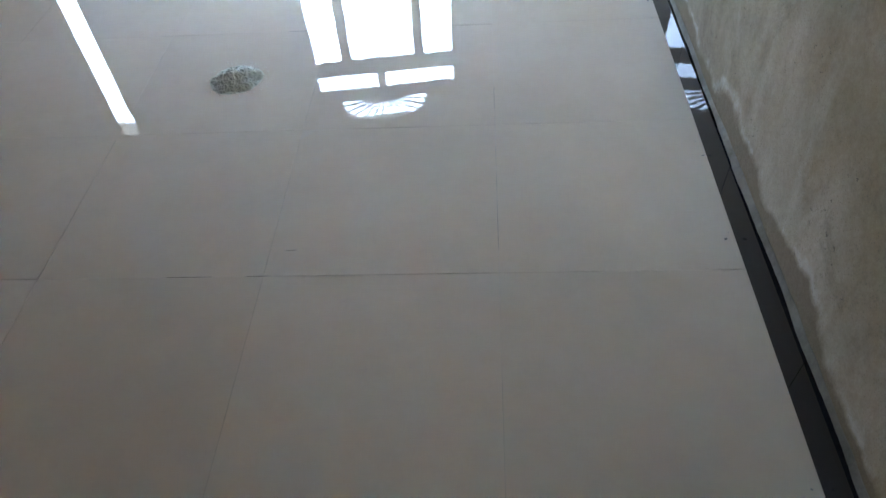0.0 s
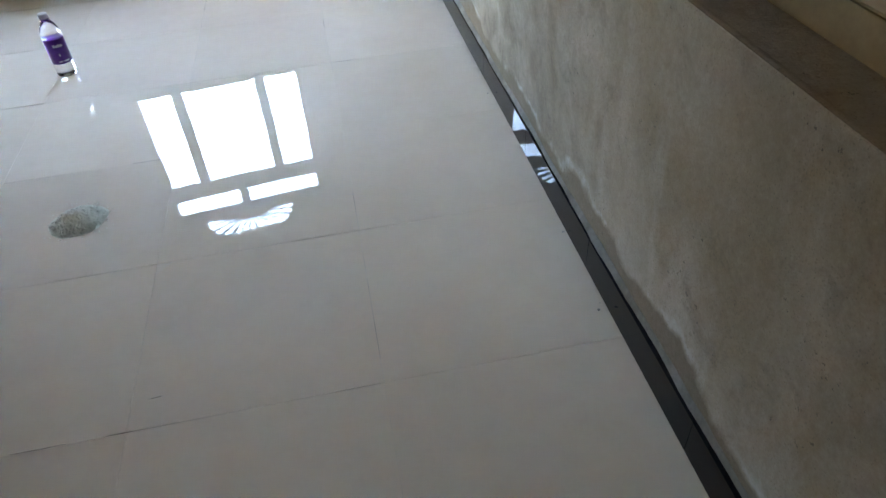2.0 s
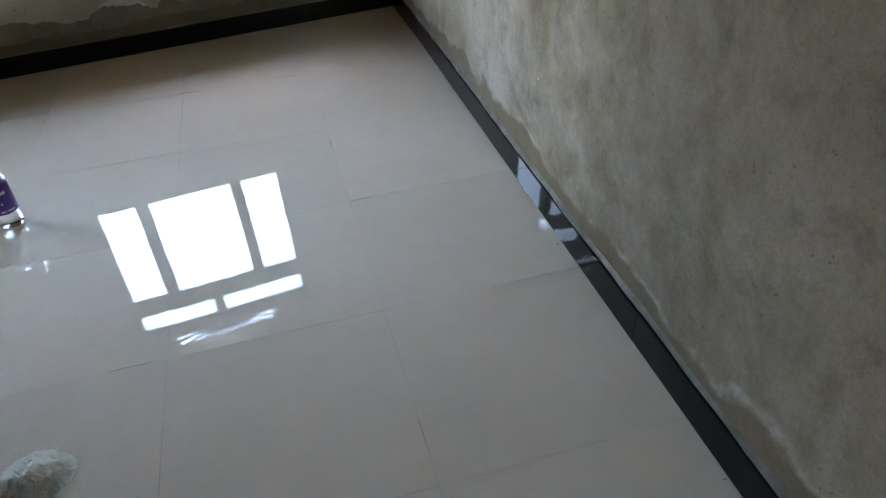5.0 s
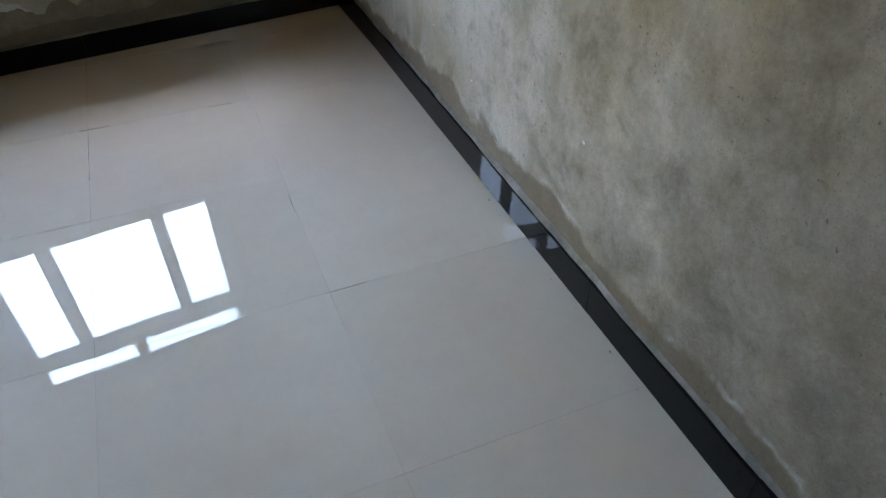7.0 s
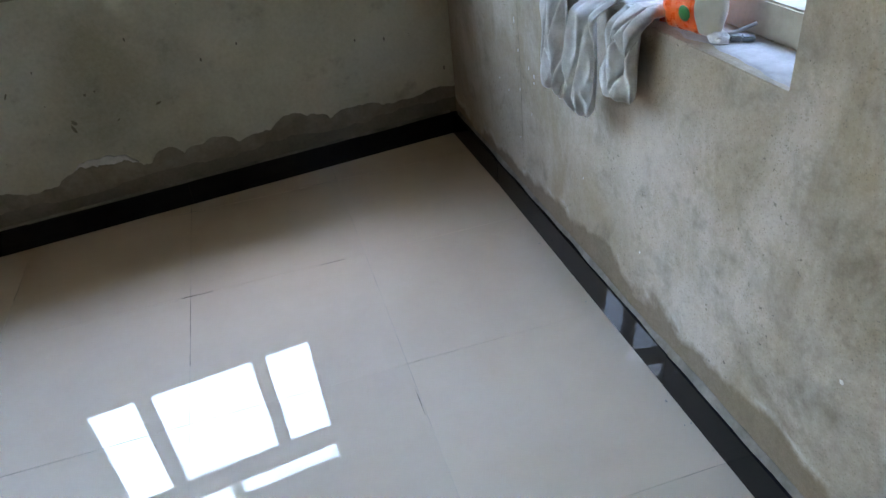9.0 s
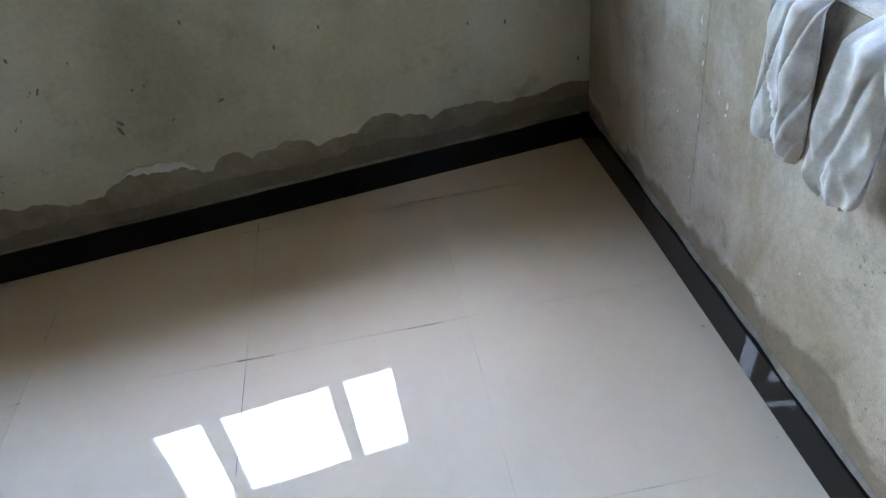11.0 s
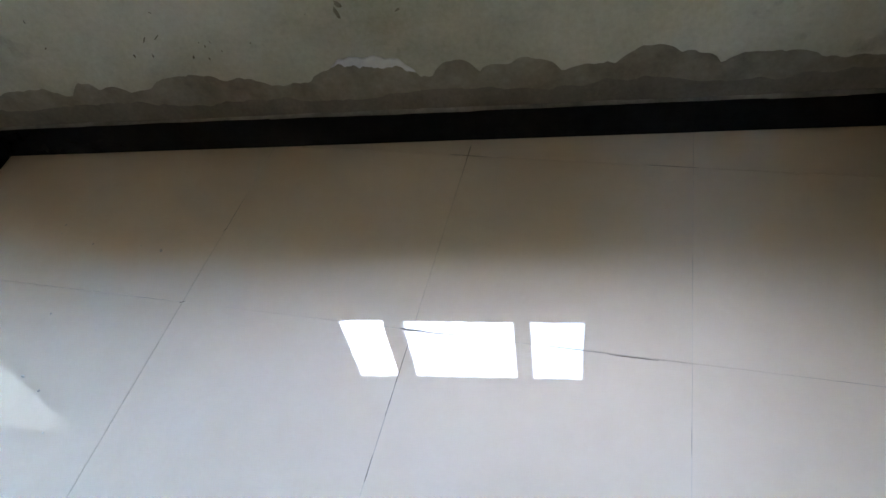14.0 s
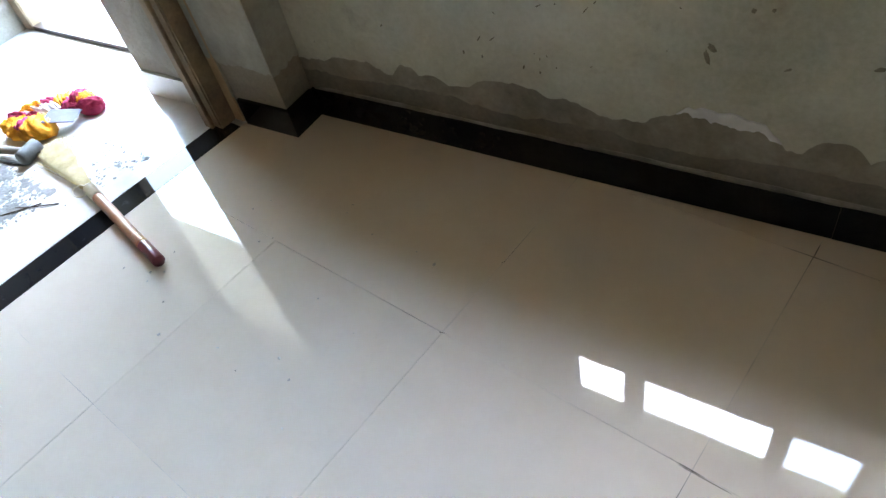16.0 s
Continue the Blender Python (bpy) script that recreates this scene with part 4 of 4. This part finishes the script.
rag = holder("cloth_bundle", pose(-3.675, 5.06, 0.0, 0, 0, 38), "crumpled orange, maroon and white cloth on lobby floor", "cloth")
for s0, s1, tw, lift, rr, seed, mt in ((195, 245, 3, 0.0, 0.046, 1.0, CLOTH_ORANGE), (236, 285, 4, 0.004, 0.044, 2.3, CLOTH_ORANGE), (226, 252, 2, 0.026, 0.030, 9.1, CLOTH_MAROON), (165, 212, 5, 0.008, 0.036, 3.1, CLOTH_MAROON),
                                       (108, 190, 6, 0.0, 0.034, 4.7, CLOTH_WHITE), (95, 150, 5, 0.012, 0.024, 5.9, CLOTH_MAROON), (120, 165, 5, 0.020, 0.022, 5.2, CLOTH_ORANGE), (58, 105, 5, 0.004, 0.036, 6.4, CLOTH_ORANGE),
                                       (40, 78, 3, 0.016, 0.030, 7.2, CLOTH_MAROON), (-8, 42, 4, 0.0, 0.038, 7.7, CLOTH_MAROON), (22, 52, 3, 0.02, 0.026, 8.8, CLOTH_ORANGE)):
    swag(rag, s0, s1, tw, lift, rr, seed, mt)
for s0, s1, tw, lift, rr, seed, mt in ((150, 235, 4, 0.0, 0.030, 12.0, CLOTH_MAROON), (80, 160, 4, 0.0, 0.028, 13.4, CLOTH_WHITE), (30, 95, 4, 0.004, 0.026, 14.1, CLOTH_MAROON), (190, 260, 3, 0.012, 0.022, 15.8, CLOTH_ORANGE)):
    swag(rag, s0, s1, tw, lift, rr, seed, mt, 0.62)
thing("card", boxed((-0.062, -0.045, 0), (0.062, 0.045, 0.003), None, 0.001), CARD, "lilac card lying against the cloth bundle", "card", at=pose(-3.60, 5.06, 0.040, -4, 8, 38))


# ---- clothes over the sill ----
def leg(y0, y1, bottom, out, seed, parent, hem=0.45):
    """One leg of the garment: comes off the sill, bends over the edge and hangs in a few sharp slanting folds."""
    bm = bmesh.new()
    nu, nv = 96, 100
    rows = []
    half, mid_y = (y1 - y0) / 2, (y0 + y1) / 2
    total = 0.10 + 0.90 - bottom
    for i in range(nv + 1):
        t = i / nv
        q = t * total
        hang = max(0.0, q - 0.10)
        w = min(1.0, hang / 0.035)
        end = max(0.0, t - 0.84) / 0.16
        shut = math.sqrt(max(0.02, 1 - (1 - hem * hem) * end ** 3))
        wide = half * (0.80 + 0.20 * min(1.0, t * 2.0)) * shut
        deep = 0.024 * (0.7 + 0.5 * t) * math.sqrt(max(0.05, 1 - 0.9 * end ** 4))
        sway = 0.010 * math.sin(3.0 * t + seed)
        row = []
        for j in range(nu):
            a = 2 * math.pi * j / nu
            ca, sa = math.cos(a), math.sin(a)
            # long pleats from the sill, a slanting drag and small creases towards the hem
            pleat = math.cos(ca * 5.2 + 1.6 * noise.noise(Vector((t * 1.6, seed, 2))) + seed * 2.0 + t * 1.4)
            drag = noise.noise(Vector((ca * 1.3 + t * 1.8, t * 1.1, seed + 3)))
            crease = 0.28 - abs(noise.noise(Vector((ca * 1.6 - t * 2.6, t * 3.2, seed + 9))))
            f = 0.004 * pleat * (0.4 + 0.6 * t) + 0.020 * drag + 0.012 * crease * (0.35 + 0.65 * t)
            # sharp tucks: narrow valleys running down and across the leg
            for c0, c1, c2, depth in ((0.9, 1.5, 11.0, 0.15), (1.2, -1.9, 17.0, 0.13)):
                g = abs(noise.noise(Vector((ca * c0 + t * c1, t * 0.7, seed + c2))))
                f -= depth * max(0.0, 0.10 - g)
            f += 0.010 * (0.2 - abs(noise.noise(Vector((ca * 2.6 + t * 2.0, t * 6.0, seed + 5))))) * max(0.0, t - 0.5) * 2.0
            off = deep * sa + (f * min(1.0, -sa * 2.5) if sa < 0 else 0.0) * -1.0
            yy = mid_y + wide * ca + sway
            if q < 0.10:
                row.append(bm.verts.new((0.07 - q * 0.6, yy, 0.896 - off * 0.6)))
            else:
                px = 0.01 - (out + 0.016) * math.sin(w * math.pi / 2)
                row.append(bm.verts.new((min(0.004, px - 0.012 * w + off), yy, 0.896 - hang)))
        rows.append(row)
    for p, s in zip(rows, rows[1:]):
        for j in range(nu):
            bm.faces.new((p[j], p[(j + 1) % nu], s[(j + 1) % nu], s[j]))
    # hollow hem
    inner = [bm.verts.new(Vector((v.co.x * 0.9 - 0.001, mid_y + (v.co.y - mid_y) * 0.92, v.co.z + 0.03))) for v in rows[-1]]
    for j in range(nu):
        bm.faces.new((rows[-1][j], rows[-1][(j + 1) % nu], inner[(j + 1) % nu], inner[j]))
    return part("cloth_leg", bm, CLOTH_GREY, parent, "", True)


clothes = holder("work_clothes", pose(0, 0, 0), "dusty grey work clothes hanging over the window sill", "clothes")
leg(4.660, 4.808, 0.600, 0.008, 1.3, clothes, 0.92)
leg(4.462, 4.582, 0.615, 0.036, 2.9, clothes, 0.40)
leg(4.300, 4.428, 0.705, 0.012, 5.2, clothes, 0.75)


def packet():
    ob = holder("snack_packet", pose(0.048, 4.240, 0.874, 0, -8, 8) @ Matrix.Scale(1.22, 4), "crumpled orange foil packet standing on the sill", "packet")
    bm = bmesh.new()
    nu, nv = 28, 20
    for side in (-1, 1):
        vs = [[None] * (nu + 1) for _ in range(nv + 1)]
        for i in range(nv + 1):
            for j in range(nu + 1):
                u, v = j / nu * 2 - 1, i / nv
                puff = 0.026 * max(0.0, 1 - u * u) ** 0.6 * max(0.0, 1 - (2 * v - 1) ** 4) ** 0.6
                y = u * 0.075 * (1 - 0.12 * v) + 0.006 * noise.noise(Vector((u * 2, v * 4, 1)))
                x = side * puff + 0.008 * noise.noise(Vector((u * 3, v * 3, 6))) + 0.03 * v
                vs[i][j] = bm.verts.new((x, y, 0.002 + v * 0.155))
        for i in range(nv):
            for j in range(nu):
                f = bm.faces.new((vs[i][j], vs[i][j + 1], vs[i + 1][j + 1], vs[i + 1][j]))
                f.material_index = 1 if j < nu * 0.26 else 0
    bmesh.ops.remove_doubles(bm, verts=bm.verts, dist=0.0004)
    part("packet_body", bm, [PACK_ORANGE, PACK_WHITE], ob, "orange and pale film", True)
    part("green_mark", lathe([(0.012, 0), (0.013, 0.0012), (0.012, 0.0022)], 20, pose(-0.024, -0.018, 0.045, 0, -90, 0)), PACK_GREEN, ob, "round green printed mark", True)


packet()
lump = holder("crumpled_rag", pose(0.060, 4.158, 0.873), "small crumpled whitish rag on the dusty sill", "rag")
crumple(0, 0.0, 0.016, 0.02, 0.017, 3.3, CLOTH_WHITE, "rag_fold", lump, 0)
crumple(0.012, 0.03, 0.010, 0.014, 0.010, 5.1, CLOTH_WHITE, "rag_fold", lump, 0)
brush = holder("paint_brush", pose(0.080, 4.170, 0.8745, 0, 0, -25), "small dusty paint brush leaning on the window rail", "brush")
part("handle", tube([(0.0, 0, 0.006), (0.02, 0, 0.011), (0.045, 0, 0.021), (0.058, 0, 0.027)], lambda t: 0.0042 - 0.0012 * abs(t - 0.5), 12), SILL_DUST, brush, "pale dusty wooden handle", True)
part("ferrule", boxed((0.006, -0.030, 0.0005), (0.026, -0.012, 0.012), None, 0.002), TOOL_GREY, brush, "dull metal ferrule")
part("bristle_block", boxed((0.027, -0.034, 0.0005), (0.052, -0.010, 0.011), None, 0.003), TOOL_GREY, brush, "stiff grey bristles")


# ---- scattered crumbs ----
def crumbs(name, spots, sizes, seed, material, label, category, flat=0.5):
    rnd = random.Random(seed)
    bm = bmesh.new()
    x0, x1, y0, y1, count = spots
    for _ in range(count):
        g = rnd.uniform(*sizes)
        m = pose(rnd.uniform(x0, x1), rnd.uniform(y0, y1), g * flat * 0.8, rnd.uniform(-20, 20), rnd.uniform(-20, 20), rnd.uniform(0, 360))
        base = len(bm.verts)
        bmesh.ops.create_icosphere(bm, subdivisions=1, radius=1.0)
        bm.verts.ensure_lookup_table()
        for v in list(bm.verts)[base:]:
            k = rnd.uniform(0.7, 1.2)
            v.co = m @ Vector((v.co.x * g * k * 1.4, v.co.y * g * k, v.co.z * g * flat * k))
    return thing(name, bm, material, label, category, "stuff")


crumbs("plaster_crumbs", (-2.75, -1.95, 4.62, 5.32, 26), (0.0012, 0.0042), 11, CRUMB, "plaster crumbs scattered on the tiles", "crumbs")
crumbs("cement_chips", (-3.62, -3.25, 4.56, 4.82, 200), (0.001, 0.006), 12, CHIPS, "grey cement chips and dirt on lobby floor", "debris", 0.3)


def mortar_patch(x0, x1, y0, y1, keep, seed, name, label):
    """Dry mortar trodden into a broken crust on the floor."""
    bm = bmesh.new()
    step = 0.004
    nx, ny = int((x1 - x0) / step), int((y1 - y0) / step)
    memo = {}

    def height(x, y):
        edge = min(1.0, (x - x0) / 0.06, (x1 - x) / 0.06, (y - y0) / 0.06, (y1 - y) / 0.06)
        return 0.6 * noise.noise(Vector((x * 14, y * 14, seed))) + 0.45 * noise.noise(Vector((x * 42, y * 42, seed + 3))) + 0.3 * noise.noise(Vector((x * 110, y * 110, seed + 6))) + keep - 0.8 * (1 - max(0.0, edge))

    def vert(i, j):
        if (i, j) not in memo:
            x, y = x0 + i * step, y0 + j * step
            memo[i, j] = bm.verts.new((x, y, 0.0008 + 0.006 * max(0.0, min(0.7, height(x, y)))))
        return memo[i, j]

    for i in range(nx):
        for j in range(ny):
            if height(x0 + (i + 0.5) * step, y0 + (j + 0.5) * step) > 0.08:
                bm.faces.new((vert(i, j), vert(i + 1, j), vert(i + 1, j + 1), vert(i, j + 1)))
    thing(name, bm, CHIPS, label, "debris", "stuff")


mortar_patch(-3.68, -3.24, 4.54, 4.86, 0.22, 1.0, "mortar_smear", "dry grey mortar crust smeared on the lobby floor")
mortar_patch(-3.24, -3.06, 4.95, 5.16, -0.02, 7.0, "mortar_flakes", "broken grey mortar flakes beside the threshold")
crumbs("loose_flakes", (-3.52, -3.12, 4.90, 5.14, 130), (0.001, 0.007), 23, CHIPS, "thin grey mortar flakes on lobby floor", "debris", 0.12)
crumbs("loose_chips", (-3.50, -3.08, 4.80, 5.14, 40), (0.001, 0.004), 15, CHIPS, "sparse grey chips on lobby floor", "debris", 0.3)
crumbs("skirting_crumbs", (-0.03, -0.004, 0.2, 5.6, 30), (0.001, 0.004), 13, CRUMB, "crumbs fallen along the skirting", "crumbs")
def joint_dirt():
    rnd = random.Random(40)
    runs = ((-1.205, 5.655, 0.055, 0), (-1.205, 5.668, 0.035, 90), (-0.655, 5.655, 0.065, 0), (-1.205, 5.055, 0.030, 0), (-1.18, 5.052, 0.050, 0), (-1.205, 4.945, 0.075, 90),
            (-1.205, 4.86, 0.04, 90), (-0.72, 5.052, 0.05, 0), (-1.805, 5.302, 0.006, 60), (-1.805, 5.055, 0.008, 20), (-1.15, 2.143, 0.016, 5), (-1.40, 2.055, 0.06, 0), (-1.22, 2.055, 0.03, 0),
            (-0.55, 3.855, 0.05, 0), (-0.61, 4.30, 0.05, 90), (-1.205, 4.72, 0.03, 90), (-1.30, 3.255, 0.06, 0))
    bm = bmesh.new()
    for x, y, half, turn in runs:
        m = pose(x, y, 0.0006, 0, 0, turn)
        n = 8
        prev = None
        for i in range(n + 1):
            u = -half + 2 * half * i / n
            w = 0.0008 * (0.5 + rnd.random()) * (1 - abs(u / half) ** 3 * 0.8)
            row = [bm.verts.new(m @ Vector((u, sgn * w + rnd.uniform(-0.0003, 0.0003), h))) for sgn, h in ((-1, 0), (-0.3, 0.0005), (0.4, 0.0005), (1, 0))]
            if prev:
                for j in range(3):
                    bm.faces.new((prev[j], row[j], row[j + 1], prev[j + 1]))
            prev = row
    thing("joint_dirt", bm, GRIME, "dark dirt caught in the tile joints", "dirt", "stuff")


GRIME = surface("joint_grime", (0.05, 0.042, 0.035), (0.13, 0.11, 0.09), 20.0, 120.0, 0.9, 0.05, 0.0)
joint_dirt()
twigs = ((-3.20, 4.80, 35, 0.16), (-3.26, 4.77, 52, 0.2))
for x, y, a, ln in twigs:
    thing("twig", tube([(0, 0, 0.003), (ln * 0.5, 0.004, 0.004), (ln, 0, 0.003)], 0.0022, 7), FRAME_DARK, "thin dark twig on the lobby floor", "twig", group="twigs on the lobby floor", at=pose(x, y, 0, 0, 0, a + 180))


# ---- skirtings ----
rnd = random.Random(21)
base_e = holder("baseboard_east", pose(0, 0, 0), "polished black granite skirting along the plaster wall", "skirting", kind="structure")
y = SOUTH + 0.32
while y < CORNER_Y - 0.05:
    y1 = min(y + 0.6, CORNER_Y + 0.011)
    t0, t1, tw = rnd.uniform(-0.0004, 0.0004), rnd.uniform(-0.0004, 0.0004), rnd.uniform(-0.0002, 0.0002)
    if y1 > CORNER_Y:
        t1 -= 0.012  # the last piece is set proud into the corner
    bm = bmesh.new()
    box(bm, (-0.006, y + 0.0002, 0.001), (0.0118, y1 - 0.0002, 0.1 + rnd.uniform(-0.002, 0.002)), None, 0.0007)
    for v in bm.verts:
        if v.co.x < 0.005:
            v.co.x += (t0 if v.co.y < (y + y1) / 2 else t1) + (tw + 0.0025 if v.co.z > 0.05 else 0)
    part("skirting_tile", bm, GRANITE, base_e)
    y = y1
base_n = holder("baseboard_north", pose(0, 0, 0), "polished black granite skirting along the peeling wall", "skirting", kind="structure")
s = 0.0005
while s < 2.73:
    s1 = min(s + 0.6, 2.735)
    t0, t1 = rnd.uniform(-0.0008, 0.0008), rnd.uniform(-0.0008, 0.0008)
    pts = [tuple(north(a, d, 0).xy) for a, d in ((s + 0.0002, t0), (s1 - 0.0002, t1), (s1 - 0.0002, 0.0118), (s + 0.0002, 0.0118))]
    bm = slab(bmesh.new(), pts, 0.001, 0.1 + rnd.uniform(-0.0015, 0.0015))
    lean = 0.0048 if s < 0.3 else 0.0015
    for v in [v for v in bm.verts if v.co.z > 0.05][:2]:
        v.co += (north(0, lean, 0) - north(0, 0, 0))
    part("skirting_tile", bm, GRANITE, base_n)
    s = s1
for a in (((2.7255, 0.0), (2.7255, -0.1255), (2.7415, -0.1255), (2.7415, 0.0)), ((2.7417, -0.1255), (2.955, -0.1255), (2.955, -0.1135), (2.7417, -0.1135))):
    part("skirting_tile", slab(bmesh.new(), [tuple(north(u, d, 0).xy) for u, d in a], 0.001, 0.1), GRANITE, base_n)


def fillet(name, u0, u1, place, seed, wide, high, label):
    """Rough mortar bed left on top of a skirting."""
    bm = bmesh.new()
    n = int((u1 - u0) / 0.012)
    prev = None
    for i in range(n + 1):
        u = u0 + (u1 - u0) * i / n
        w = wide * (0.75 + 0.5 * noise.noise(Vector((u * 7, seed, 0)))) + 0.001 * noise.noise(Vector((u * 60, seed, 3)))
        h = high * (0.6 + 0.9 * max(0.0, 0.4 + noise.noise(Vector((u * 3.1, seed, 5))) + 0.4 * noise.noise(Vector((u * 17, seed, 7)))))
        row = [bm.verts.new(place(u, d, z)) for d, z in ((0.013, 0.097), (0.012 - w, 0.0985), (0.012 - w * 0.9, 0.1035), (0.0105, 0.1035 + h), (0.013, 0.104 + h))]
        if prev:
            for j in range(4):
                bm.faces.new((prev[j], row[j], row[j + 1], prev[j + 1]))
        prev = row
    return thing(name, bm, MORTAR, label, "mortar", "structure")


fillet("mortar_bed_east", SOUTH, 5.85, lambda u, d, z: Vector((d, u, z)), 1.5, 0.0110, 0.012, "grey mortar bed on top of the skirting")
fillet("mortar_bed_north", 0.02, 2.72, north, 8.5, 0.0075, 0.006, "thin grey mortar bed on top of the skirting")


# ---- floor tiles ----
def clip(poly, a, b, c):
    """Keeps the side a x + b y <= c of an outline."""
    out = []
    for p, q in zip(poly, poly[1:] + poly[:1]):
        fp, fq = a * p[0] + b * p[1] - c, a * q[0] + b * q[1] - c
        if fp <= 0:
            out.append(p)
        if fp * fq < 0:
            t = fp / (fp - fq)
            out.append((p[0] + t * (q[0] - p[0]), p[1] + t * (q[1] - p[1])))
    return out


floor = thing("floor", slab(bmesh.new(), [(-2.931, SOUTH), (0.012, SOUTH), (0.012, 5.885), (-2.931, 5.52)], -0.02, -0.0009), GROUT, "cream polished vitrified tile floor with thin dirty joints", "floor", "structure")
T, AX, R1, GAP = 0.6, -0.605, 5.655, 0.0006
col_x = [0.011, AX, AX - T, AX - 2 * T, AX - 3 * T, -2.931]
row_y = [6.2] + [R1 - T * i for i in range(15)]
rnd = random.Random(33)
for x1, x0 in zip(col_x, col_x[1:]):
    for y1, y0 in zip(row_y, row_y[1:]):
        jx, jy = rnd.uniform(-0.0006, 0.0006), rnd.uniform(-0.0006, 0.0006)
        y0c = max(y0, SOUTH)
        poly = [(x0 + GAP + jx, y0c + GAP), (x1 - GAP, y0c + GAP + jy), (x1 - GAP, y1 - GAP), (x0 + GAP + jx, y1 - GAP + jy)]
        poly = clip(poly, -K, 1.0, CORNER_Y + 0.008)
        if len(poly) < 3:
            continue
        gx, gy = rnd.gauss(0, 0.0009), rnd.gauss(0, 0.0009)
        cx, cy = sum(p[0] for p in poly) / len(poly), sum(p[1] for p in poly) / len(poly)
        bm = bmesh.new()
        top = [bm.verts.new((px, py, gx * (px - cx) + gy * (py - cy))) for px, py in poly]
        low = [bm.verts.new((px, py, -0.008)) for px, py in poly]
        bm.faces.new(top)
        for i in range(len(poly)):
            j = (i + 1) % len(poly)
            bm.faces.new((top[i], low[i], low[j], top[j]))
        part("tile", bm, TILE, floor)
